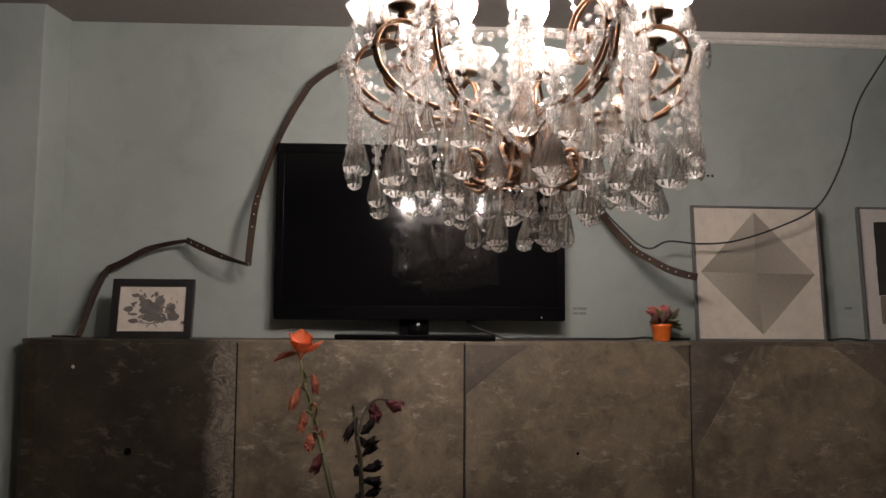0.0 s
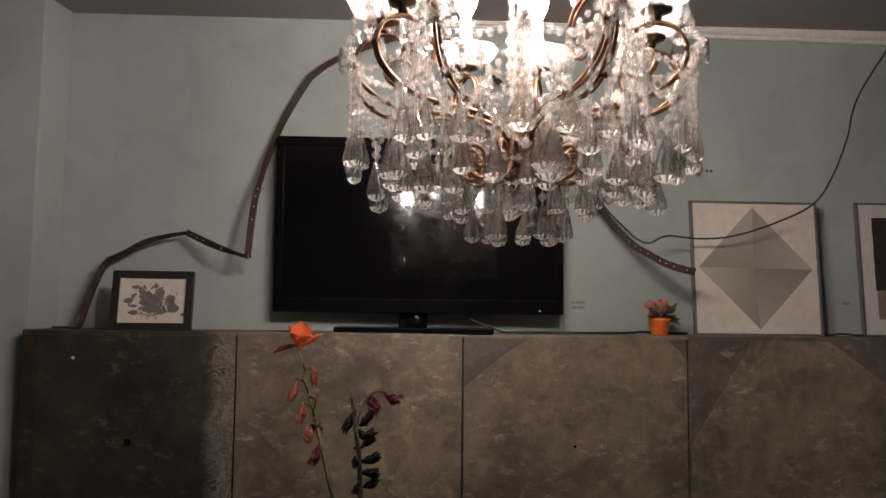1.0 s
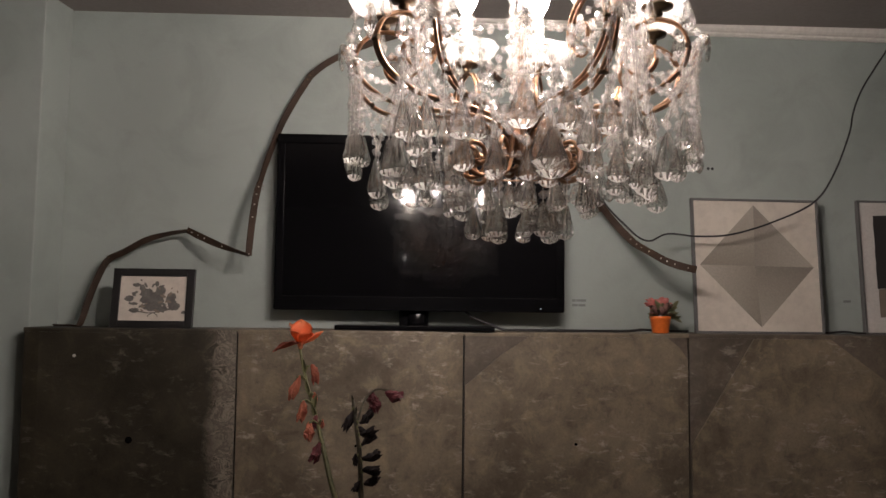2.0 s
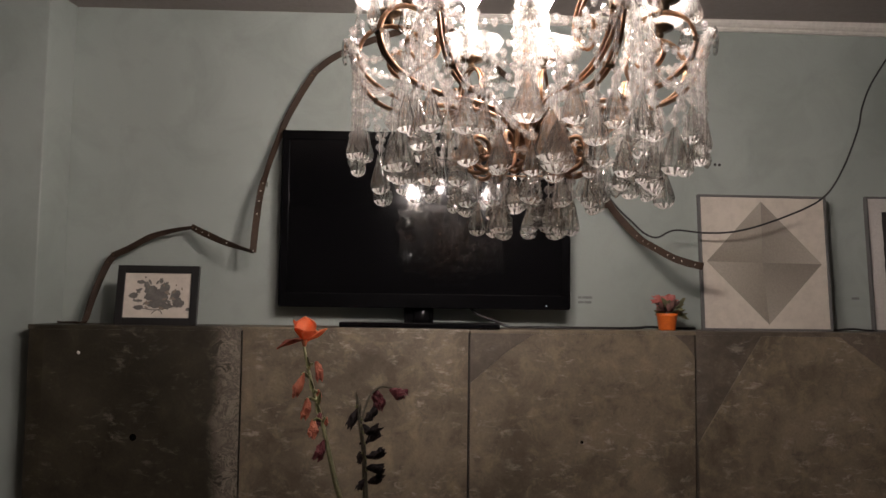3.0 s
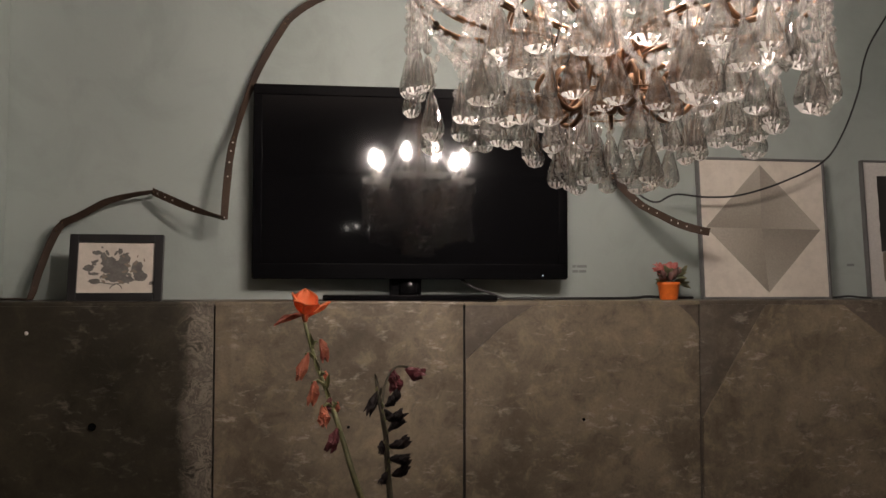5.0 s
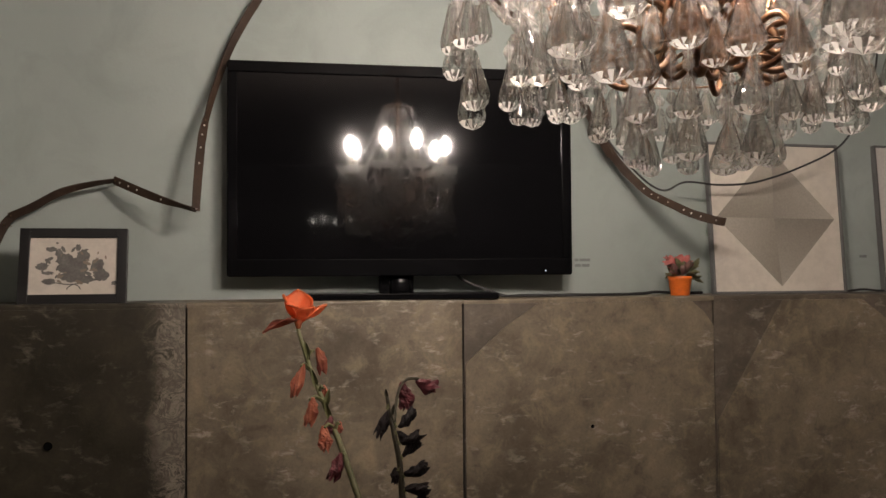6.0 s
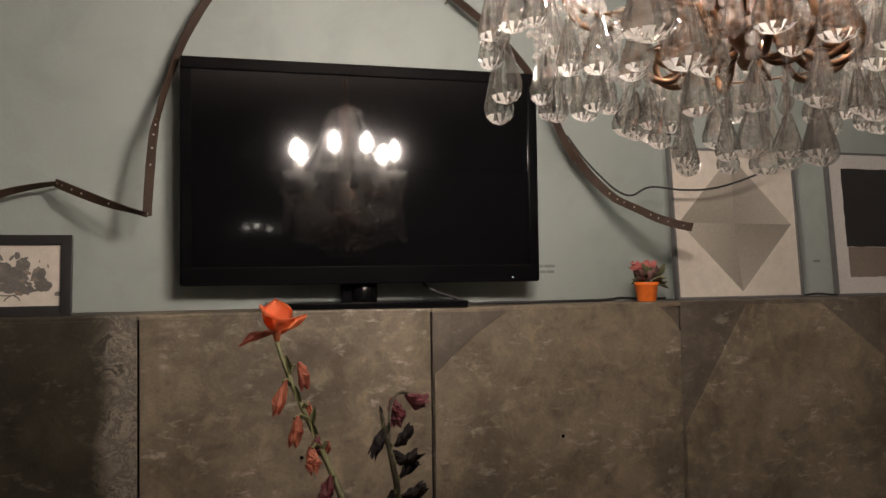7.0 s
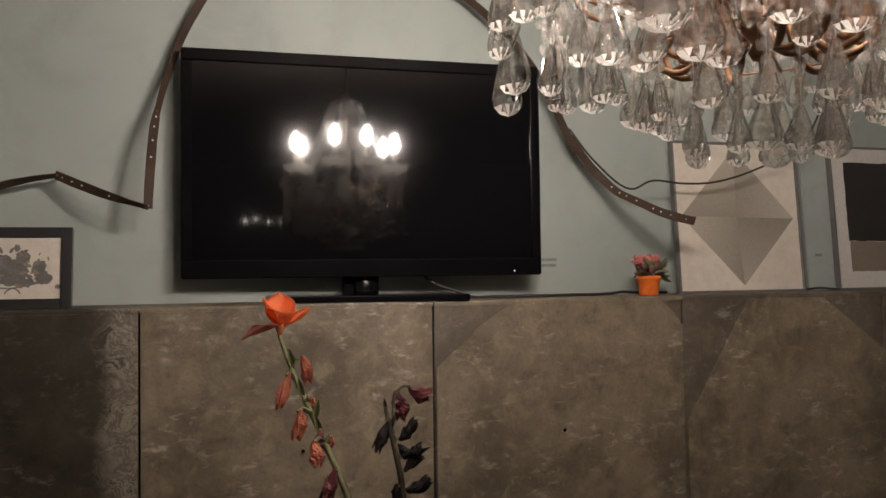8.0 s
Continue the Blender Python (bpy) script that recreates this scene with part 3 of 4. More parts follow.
belt("brown studded leather belt with a free flared end", [(0.55, 2.63, 1.82, 45), (0.60, 2.628, 1.752, 30), (0.633, 2.615, 1.709, 18), (0.672, 2.58, 1.658, 5), (0.695, 2.54, 1.633, 0), (0.716, 2.50, 1.612, 0), (0.742, 2.462, 1.589, 5), (0.774, 2.435, 1.573, 10), (0.811, 2.42, 1.562, 18), (0.829, 2.416, 1.559, 24)], width=0.0245, studs=(0.31, 0.37, 0.43, 0.5, 0.625, 0.69, 0.75, 0.87), nail=())

# ---- cables ----


def cable(name, label, points, r):
    ob = tagged(part(name, tube(smooth_path(points, 8), r, 8), BLACK_MATT, smooth=True), label, "cable")
    return ob


cable("hanging_cable", "thin dark cable drooping from the ceiling across the print", [(1.72, 2.70, ceiling_height(1.72) + 0.01), (1.665, 2.66, 2.425), (1.616, 2.60, 2.376), (1.56, 2.59, 2.30), (1.508, 2.59, 2.217), (1.461, 2.565, 2.130), (1.435, 2.550, 2.048), (1.374, 2.545, 1.907), (1.300, 2.545, 1.806), (1.157, 2.545, 1.736), (1.006, 2.545, 1.689), (0.890, 2.550, 1.680), (0.786, 2.560, 1.688), (0.731, 2.575, 1.664), (0.692, 2.590, 1.678), (0.655, 2.616, 1.72), (0.60, 2.62, 1.775), (0.55, 2.63, 1.845)], 0.0032)
cable("power_lead", "black power lead trailing along the ledge from the television", [(0.085, 2.655, 1.47), (0.10, 2.64, 1.415), (0.135, 2.625, 1.388), (0.18, 2.61, 1.372), (0.23, 2.60, TOP + 0.017), (0.30, 2.61, TOP + 0.017), (0.435, 2.60, TOP + 0.017), (0.60, 2.61, TOP + 0.017), (0.68, 2.62, TOP + 0.019), (0.72, 2.64, TOP + 0.022), (0.80, 2.66, TOP + 0.018), (0.90, 2.68, TOP + 0.017)], 0.0045)
cable("loose_cable", "black cable lying on the ledge between two prints", [(1.30, 2.685, TOP + 0.017), (1.40, 2.66, TOP + 0.017), (1.45, 2.645, TOP + 0.022), (1.50, 2.645, TOP + 0.018), (1.54, 2.66, TOP + 0.017), (1.60, 2.685, TOP + 0.017)], 0.0035)

# ---- pencilled captions and marks on the wall ----


def bars(label, x, z, rows):
    ob = thing("wall_caption", label, "caption")
    for k, words in enumerate(rows):
        for u0, u1 in words:
            part("line", box(x + u0, x + u1, Y1 - 0.0012, Y1 + 0.001, z - k * 0.017 - 0.0055, z - k * 0.017 + 0.003), PENCIL, ob)
    return ob


bars("faint two-line pencilled caption on the wall", 0.488, 1.459, [((0, 0.012), (0.015, 0.05)), ((0, 0.02), (0.023, 0.048))])
bars("faint short pencilled mark on the wall", 1.493, 1.468, [((0, 0.027),)])
# screw holes as black discs, the shade inside given by their colour
for dx in (-0.008, 0.008):
    tagged(part("wall_hole", lathe([(0.006, 0), (0.005, 0.0015), (0.0, 0.0008)], 8, m=Matrix.Translation((0.999 + dx, Y1 + 0.0005, 1.944)) @ pose(0, 0, 0, 90, 0, 0)), BLACK_MATT), "small dark screw hole in the wall", "hole", "pair of screw holes")

# ---- little potted plant ----


def petal_mesh(length, width, curl, thick=0.0012, rows=6, fold=0.0):
    """A leaf or petal along +x from the origin that curls up or down; fold cups it."""
    bm = bmesh.new()
    up, down = [], []
    for i in range(rows + 1):
        u = i / rows
        w = width * (math.sin(math.pi * min(1, u * 0.92 + 0.08)) ** 0.75) * (0.55 + 0.45 * math.sin(math.pi * u * 0.8 + 0.3))
        a = curl * u
        x = length * (math.sin(a) / a if abs(a) > 1e-3 else 1) * u
        z = length * ((1 - math.cos(a)) / a if abs(a) > 1e-3 else 0) * u
        ru, rd = [], []
        for s in (-1, -0.5, 0, 0.5, 1):
            y = s * w / 2
            zz = z + fold * abs(s) ** 1.5 * w + 0.03 * width * math.sin(7 * u + 3 * s)
            ru.append(bm.verts.new((x, y, zz)))
            rd.append(bm.verts.new((x, y, zz - thick)))
        up.append(ru)
        down.append(rd)
    for a, b, flip in ((up, up[1:], False), (down, down[1:], True)):
        for r0, r1 in zip(a, b):
            for k in range(4):
                f = (r0[k], r1[k], r1[k + 1], r0[k + 1])
                bm.faces.new(f[::-1] if flip else f)
    rim = [r[0] for r in up] + up[-1][1:] + [r[4] for r in up[-2::-1]] + up[0][3:0:-1]
    low = [r[0] for r in down] + down[-1][1:] + [r[4] for r in down[-2::-1]] + down[0][3:0:-1]
    n = len(rim)
    for k in range(n):
        try:
            bm.faces.new((rim[k], low[k], low[(k + 1) % n], rim[(k + 1) % n]))
        except ValueError:
            pass
    bmesh.ops.recalc_face_normals(bm, faces=bm.faces)
    return bm


def potted_plant(x, y, z):
    ob = thing("potted_plant", "small succulent with pinkish leaves in a bright orange pot", "plant", at=(x, y, z))
    part("pot", lathe([(0.0, 0.0), (0.026, 0.0), (0.0275, 0.003), (0.0335, 0.045), (0.035, 0.046), (0.0355, 0.056), (0.034, 0.057), (0.031, 0.055), (0.030, 0.048), (0.0, 0.047)], 24), TERRACOTTA, ob, smooth=True)
    part("soil", lathe([(0.031, 0.046), (0.028, 0.051), (0.0, 0.053)], 14), SOIL, ob)
    rg = random.Random(11)
    shapes = [mesh_of(petal_mesh(0.034, 0.022, c, fold=f), "leaf") for c, f in ((0.8, 0.25), (1.3, 0.35), (-0.5, 0.2), (0.2, 0.3))]
    for m, n, z0, tilt, reach, dx in ((LEAF_OLIVE, 18, 0.055, (-15, 30), 0.008, 0.006), (LEAF_DUSK, 12, 0.062, (0, 40), 0.012, 0.0), (LEAF_OLIVE, 9, 0.075, (20, 60), 0.01, 0.004), (LEAF_PINK, 20, 0.083, (15, 75), 0.010, -0.004)):
        for k in range(n):
            me = rg.choice(shapes).copy()
            me.materials.clear()
            a = rg.uniform(0, 360)
            p = Matrix.Translation((dx + 1.7 * reach * math.cos(radians(a)), 1.7 * reach * math.sin(radians(a)), z0 + rg.uniform(-0.006, 0.008))) @ pose(0, 0, 0, rg.uniform(-25, 25), 0, a) @ pose(0, 0, 0, 0, -rg.uniform(*tilt), 0) @ Matrix.Scale(rg.uniform(0.85, 1.3), 4)
            part("leaf", me, m, ob).matrix_local = p
    # a wilted cluster to one side and a dark leaf to the other
    for k in range(7):
        me = rg.choice(shapes).copy()
        me.materials.clear()
        part("leaf", me, LEAF_DUSK if k % 2 else LEAF_PINK, ob).matrix_local = Matrix.Translation((-0.030 + rg.uniform(-0.006, 0.006), -0.01, 0.083 + rg.uniform(-0.01, 0.012))) @ pose(0, 0, 0, rg.uniform(-40, 40), 0, rg.uniform(0, 360)) @ Matrix.Scale(0.55, 4)
    for k in range(6):
        me = rg.choice(shapes).copy()
        me.materials.clear()
        part("leaf", me, LEAF_OLIVE, ob).matrix_local = Matrix.Translation((0.034, 0, 0.05 + 0.007 * k)) @ pose(0, 0, 0, rg.uniform(-30, 30), rg.uniform(-10, 45), rg.uniform(-60, 40)) @ Matrix.Scale(1.2, 4)
    return ob


potted_plant(0.749, 2.535, TOP + 0.0135)

# ---- gladioli in a vase ----
tagged(part("side_table", box(-0.75, 0.35, 1.15, 1.95, 0.72, 0.75, 0.004), TABLE_WOOD), "plain brown wooden table under the flowers", "table")


def side_table_legs():
    table = bpy.data.objects["side_table"]
    for x in (-0.71, 0.31):
        for y in (1.19, 1.91):
            part("leg", lathe([(0.018, 0.0), (0.026, 0.72)], 12, m=Matrix.Translation((x, y, 0))), TABLE_WOOD, table)


side_table_legs()
VASE = (-0.215, 1.50, 0.75)
tagged(part("vase", lathe([(0.0, 0), (0.045, 0), (0.055, 0.01), (0.062, 0.08), (0.045, 0.16), (0.036, 0.2), (0.04, 0.215), (0.036, 0.215), (0.031, 0.2), (0.031, 0.05), (0.0, 0.045)], 28, m=Matrix.Translation(VASE)), GLASS_VASE, smooth=True), "grey glazed vase on the table", "vase")


def wilted(length, width, seed, petals=3):
    """A spent floret hanging along -z: petals furled into a crumpled spindle with a ragged mouth."""
    sides, rows = 12, 10
    bm = bmesh.new()
    rings = []
    for i in range(rows + 1):
        u = i / rows
        r = width * 0.54 * (0.18 + 0.82 * math.sin(math.pi * (0.06 + 0.74 * u)) ** 1.2)
        ring = []
        for k in range(sides):
            a = k * math.tau / sides + 1.1 * u
            f = 1 + 0.3 * math.cos(petals * a) * u + 0.6 * noise.noise(Vector((math.cos(a) * 1.3, math.sin(a) * 1.3, u * 4 + seed)))
            drop_z = length * u + (length * (0.1 * math.cos(petals * a) + 0.3 * noise.noise(Vector((math.cos(a) * 2, math.sin(a) * 2, seed * 1.7)))) * max(0, u - 0.8) / 0.2 if u > 0.8 else 0)
            bend = length * 0.16 * math.sin(u * 2.4 + seed)
            ring.append(bm.verts.new((r * f * math.cos(a) + bend, r * f * 0.7 * math.sin(a), -drop_z)))
        rings.append(ring)
    for a, b in zip(rings, rings[1:]):
        for k in range(sides):
            bm.faces.new((a[k], b[k], b[(k + 1) % sides], a[(k + 1) % sides]))
    bm.faces.new(rings[0])
    mid = bm.verts.new(sum((v.co for v in rings[-1]), Vector()) / sides + Vector((0, 0, length * 0.3)))
    for k in range(sides):
        bm.faces.new((rings[-1][k], mid, rings[-1][(k + 1) % sides]))
    bmesh.ops.recalc_face_normals(bm, faces=bm.faces)
    return bm


def gladiolus(label, stem_points, r, material=STEM):
    ob = thing("gladiolus", label, "flower")
    part("stem", tube(smooth_path(stem_points, 6), r, 8, taper=lambda u: 0.55 + 0.75 * u), material, ob, smooth=True)
    return ob


orange = gladiolus("orange gladiolus stem, top bloom open, lower florets wilted", [(-0.383, 1.83, 1.34), (-0.381, 1.827, 1.312), (-0.359, 1.772, 1.241), (-0.331, 1.715, 1.17), (-0.310, 1.660, 1.111), (-0.286, 1.605, 1.038), (-0.25, 1.57, 0.94), (-0.222, 1.508, 0.86), (-0.21, 1.495, 0.80)], 0.0056)
bloom = part("bloom", lathe([(0.0, 0.0), (0.004, 0.002), (0.007, 0.012), (0.0105, 0.022), (0.006, 0.022), (0.0, 0.01)], 12, m=Matrix.Translation((-0.382, 1.83, 1.318))), PETAL, orange, smooth=True)


def broad_petal(length, width, curl, fold):
    """A broad pointed petal along +x."""
    bm = bmesh.new()
    rows, cols = 10, 8
    grid = []
    for i in range(rows + 1):
        u = i / rows
        w = width * (0.16 + 0.84 * math.sin(min(1.0, u / 0.62) * math.pi / 2)) * (1 if u < 0.62 else max(0.02, 1 - ((u - 0.62) / 0.38) ** 1.7))
        row = []
        for k in range(cols + 1):
            v = 2 * k / cols - 1
            a = curl * u
            row.append(bm.verts.new((length * u * (1 - 0.12 * curl * u), v * w / 2, length * (a * u * 0.5) + fold * w * (v * v - 0.3) + 0.0022 * math.sin(9 * u + 5 * v))))
        grid.append(row)
    for r0, r1 in zip(grid, grid[1:]):
        for k in range(cols):
            bm.faces.new((r0[k], r1[k], r1[k + 1], r0[k + 1]))
    bmesh.ops.solidify(bm, geom=bm.faces[:], thickness=0.0009)
    return bm


for yaw, tilt, ln, wd, curl in ((95, 80, 0.066, 0.056, -0.1), (172, 58, 0.064, 0.056, 0.1), (8, 26, 0.066, 0.054, 0.2), (-48, 44, 0.050, 0.046, -0.2), (-135, 55, 0.050, 0.046, -0.2), (50, 58, 0.062, 0.05, 0.1)):
    pt = part("petal", broad_petal(ln, wd, curl, 0.22), PETAL, bloom, smooth=True)
    pt.matrix_local = Matrix.Translation((-0.381, 1.832, 1.330)) @ pose(0, 0, 0, 0, 0, yaw) @ pose(0, 0, 0, 0, -tilt, 0) @ Matrix.Scale(0.95, 4)
pt = part("drooping_petal", broad_petal(0.060, 0.034, -0.75, 0.35), PETAL_DRY, orange, "drooping salmon petal", smooth=True)
pt.matrix_local = Matrix.Translation((-0.381, 1.828, 1.334)) @ pose(0, 0, 0, 0, 0, 190) @ pose(0, 0, 0, 0, -2, 0)


def hang(ob, bm, m, at, dx, spin, name="wilted_floret", stalk=None):
    f = part(name, bm, m, ob)
    if stalk:
        at = tuple(Vector(at).lerp(Vector(stalk), 0.3) + Vector((0, 0, 0.004)))
    f.matrix_local = Matrix.Translation(at) @ pose(0, 0, 0, 0, dx, spin)
    if stalk:
        part("calyx", tube([Vector(stalk), Vector(stalk).lerp(Vector(at), 0.6) + Vector((0, 0, 0.004)), Vector(at) - Vector((0, 0, 0.004))], 0.003, 6, taper=lambda u: 1.2 - 0.3 * u), STEM, ob)
    return f


for at, ln, wd, tilt, sp, m, st in (((-0.350, 1.790, 1.287), 0.042, 0.017, -18, 0, PETAL_DRY, (-0.368, 1.79, 1.268)), ((-0.387, 1.740, 1.263), 0.054, 0.019, 8, 40, PETAL_DRY, (-0.364, 1.78, 1.25)),
                                     ((-0.338, 1.742, 1.222), 0.028, 0.014, -25, 70, PETAL_DRY, (-0.350, 1.75, 1.215)), ((-0.377, 1.708, 1.208), 0.042, 0.018, 4, 10, PETAL_DRY, (-0.343, 1.738, 1.2)),
                                     ((-0.352, 1.675, 1.164), 0.040, 0.026, 10, 90, PETAL_DRY, (-0.327, 1.705, 1.16)), ((-0.312, 1.700, 1.168), 0.022, 0.014, -35, 120, PETAL_DRY, (-0.325, 1.70, 1.158)),
                                     ((-0.322, 1.660, 1.124), 0.044, 0.022, 32, 30, PETAL_WINE, (-0.312, 1.665, 1.115)), ((-0.334, 1.700, 1.176), 0.030, 0.017, 12, 200, PETAL_WINE, (-0.331, 1.714, 1.168))):
    hang(orange, wilted(ln, wd, int(ln * 9000)), m, at, tilt, sp, stalk=st)
for at, tilt in (((-0.365, 1.79, 1.262), -10), ((-0.352, 1.757, 1.215), -14), ((-0.331, 1.712, 1.165), -16), ((-0.340, 1.73, 1.185), 10)):
    b = part("bract", petal_mesh(0.040, 0.010, 0.25, 0.0012, 6, 0.5), STEM, orange)
    b.matrix_local = Matrix.Translation(at) @ pose(0, 0, 0, 0, -90 + tilt, 0) @ pose(0, 0, 0, 90, 0, 0)

dark = gladiolus("withered dark wine-red gladiolus stem with shrivelled florets", [(-0.247, 1.628, 1.222), (-0.243, 1.618, 1.195), (-0.236, 1.604, 1.150), (-0.230, 1.600, 1.115), (-0.226, 1.594, 1.05), (-0.220, 1.56, 0.96), (-0.216, 1.515, 0.86), (-0.22, 1.50, 0.80)], 0.0056, STEM_DRY)
part("curved_tip", tube(smooth_path([(-0.237, 1.612, 1.168), (-0.229, 1.650, 1.200), (-0.216, 1.690, 1.224), (-0.196, 1.728, 1.234), (-0.172, 1.757, 1.230)], 5), 0.0026, 6), STEM_DRY, dark)


def on_stem(z):
    """The point of the dark stem at a height."""
    line = ((1.222, -0.247, 1.628), (1.150, -0.236, 1.604), (1.115, -0.230, 1.600), (1.05, -0.226, 1.594))
    for (z1, x1, y1), (z0, x0, y0) in zip(line, line[1:]):
        if z >= z0:
            u = (z - z0) / (z1 - z0)
            return (x0 + (x1 - x0) * u, y0 + (y1 - y0) * u, z)
    return (line[-1][1], line[-1][2], z)


for at, ln, wd, tilt, sp in (((-0.200, 1.718, 1.230), 0.044, 0.026, 8, 20), ((-0.176, 1.755, 1.230), 0.042, 0.024, -72, 8), ((-0.204, 1.722, 1.226), 0.030, 0.018, -24, -10)):
    hang(dark, wilted(ln, wd, int(ln * 7000 + at[2] * 1000), 4), PETAL_WINE, at, tilt, sp)
for z, dx, ln, wd, tilt, sp in ((1.200, -0.006, 0.046, 0.018, 14, 10), (1.172, 0.008, 0.036, 0.016, -128, 0), (1.160, 0.004, 0.024, 0.013, -60, 12), (1.146, 0.008, 0.036, 0.016, -120, -12),
                                (1.124, 0.008, 0.036, 0.017, -116, 14), (1.106, -0.006, 0.024, 0.012, 20, -20), (1.094, 0.008, 0.038, 0.018, -122, 5), (1.070, 0.008, 0.036, 0.018, -110, -15),
                                (1.055, -0.004, 0.028, 0.015, 25, 15), (1.046, 0.007, 0.036, 0.018, -118, 10)):
    sx, sy, sz = on_stem(z)
    hang(dark, wilted(ln, wd, int(ln * 7000 + z * 1000), 4), PETAL_BLACK, (sx + dx, sy - 0.003, z), tilt, sp, stalk=(sx, sy, sz))
for at, tilt in (((-0.247, 1.626, 1.214), -8), ((-0.241, 1.614, 1.19), 8)):
    b = part("bract", petal_mesh(0.020, 0.006, 0.3, 0.0012, 6, 0.5), STEM_DRY, dark)
    b.matrix_local = Matrix.Translation(at) @ pose(0, 0, 0, 0, -90 + tilt, 0) @ pose(0, 0, 0, 90, 0, 0)

# ---- chandelier ----
CX, CY = 0.031, 1.115
ARMS = [72, 108, 184, 209, 328, 2]  # candle arms, in loose pairs
SCROLLS = ARMS + [286]
OUT = [179, 236, 288, 338, 40, 108]  # arms that carry the outer strings
lamp = thing("chandelier", "gilt iron chandelier hung with clear crystal beads and drops, lit", "chandelier", at=(CX, CY, 1.6))


def polar(a, r, z, t=0.0):
    """A point at angle a (degrees) and radius r about the chandelier's axis; t metres to its side."""
    c, s = math.cos(radians(a)), math.sin(radians(a))
    return Vector((CX + r * c - t * s, CY + r * s + t * c, z))


def hung(name, bm, material, label="", parent=None, smooth=False):
    ob = part(name, bm, material, None, label, smooth)
    return under(ob, parent or lamp)


def drop_mesh(w, h, flat=0.72, sides=20):
    """A pear-shaped pendant: long narrow facets above, below a fan of deep cut grooves that meets at the foot."""
    prof = [(0.0, 0.0, 0), (0.10, -0.02, 0.076), (0.16, -0.10, 0.076), (0.455, -0.62, 0.076), (0.5, -0.735, 0.076), (0.46, -0.85, 0.2), (0.31, -0.945, 0.28), (0.0, -1.0, 0)]
    bm = bmesh.new()
    rings = []
    for r, z, groove in prof:
        if r == 0:
            rings.append([bm.verts.new((0, 0, z * h))])
            continue
        ring = []
        for k in range(sides):
            a, q = k * math.tau / sides, r * w * (1 - groove * (k % 2))
            ring.append(bm.verts.new((q * math.cos(a), q * flat * math.sin(a), z * h)))
        rings.append(ring)
    for i, (a, b) in enumerate(zip(rings, rings[1:])):
        for k in range(sides):
            l = (k + 1) % sides
            if len(a) == 1:
                made = [bm.faces.new((a[0], b[l], b[k]))]
            elif len(b) == 1:
                made = [bm.faces.new((a[k], a[l], b[0]))]
            elif k % 2:
                made = [bm.faces.new((a[k], a[l], b[l])), bm.faces.new((a[k], b[l], b[k]))]
            else:
                made = [bm.faces.new((a[k], a[l], b[k])), bm.faces.new((a[l], b[l], b[k]))]
            # the fan: wedges with a painted white glint and clear wedges by turns
            if i >= 5 and k % 2 == 0:
                for f in made[: 1 + (k % 4 == 0)]:
                    f.material_index = 1
    bmesh.ops.recalc_face_normals(bm, faces=bm.faces)
    me = mesh_of(bm, "crystal_drop")
    me.materials.append(CRYSTAL)
    me.materials.append(GLINT_FACET)
    return me


def spear_mesh(w, h):
    me = mesh_of(lathe([(0.0, 0.0), (0.16 * w, -0.06 * h), (0.34 * w, -0.4 * h), (0.5 * w, -0.7 * h), (0.36 * w, -0.86 * h), (0.0, -h)], 8, squash=0.75), "crystal_drop")
    me.materials.append(CRYSTAL)
    return me


LARGE, MEDIUM, SMALL, SPEAR = drop_mesh(0.046, 0.071), drop_mesh(0.036, 0.056), drop_mesh(0.029, 0.045), spear_mesh(0.021, 0.044)
BEAD = [(0.0, 0.48), (0.28, 0.46), (0.52, 0.1), (0.52, -0.1), (0.28, -0.46), (0.0, -0.48)]


BEADS = []


def bead(at, size, turn=0.0):
    BEADS.append(Matrix.Translation(at) @ pose(0, 0, 0, 0, 0, turn) @ Matrix.Scale(size, 4))


rgc = random.Random(21)


def drop(me, at, spin=None, beads=1):
    """A cut drop whose eye hangs at a point, under a small bead on a pin."""
    ob = hung("crystal_drop", me, CRYSTAL)
    z = at.z
    if beads:
        for k in range(beads):
            bead(Vector((at.x, at.y, z - 0.008 - 0.013 * k)), 0.014, rgc.uniform(0, 40))
        pin = tube([Vector((at.x, at.y, z + 0.004)), Vector((at.x, at.y, z - 0.020 - 0.013 * (beads - 1)))], 0.0007, 5)
        hung("pin", pin, STEEL)
        z -= 0.018 + 0.013 * (beads - 1)
    ob.matrix_basis = Matrix.Translation((at.x, at.y, z)) @ pose(0, 0, 0, rgc.uniform(-4, 4), rgc.uniform(-4, 4), math.degrees(math.atan2(at.y - CY, at.x - CX)) + 90 + rgc.uniform(-35, 35) if spin is None else spin)
    return ob


def string(points, size=0.014, smooth=True, gap=1.2):
    """A pinned string of cut beads along a path."""
    path = smooth_path(points, 10) if smooth and len(points) > 2 else [Vector(p) for p in points]
    carry = 0.0
    for a, b in zip(path, path[1:]):
        d = (b - a).length
        s = carry
        while s < d:
            w = size * rgc.choice((0.8, 0.9, 1.0, 1.0, 1.15))
            bead(a.lerp(b, s / d) + Vector((rgc.uniform(-1, 1), rgc.uniform(-1, 1), 0)) * 0.0012, w, rgc.uniform(0, 90))
            s += size * gap
        carry = s - d
    return hung("pin_wire", tube(path[::3] + [path[-1]], 0.0006, 4), STEEL)


def swag(a, b, sag, n=5):
    return [a.lerp(b, k / n) - Vector((0, 0, 4 * sag * (k / n) * (1 - k / n))) for k in range(n + 1)]


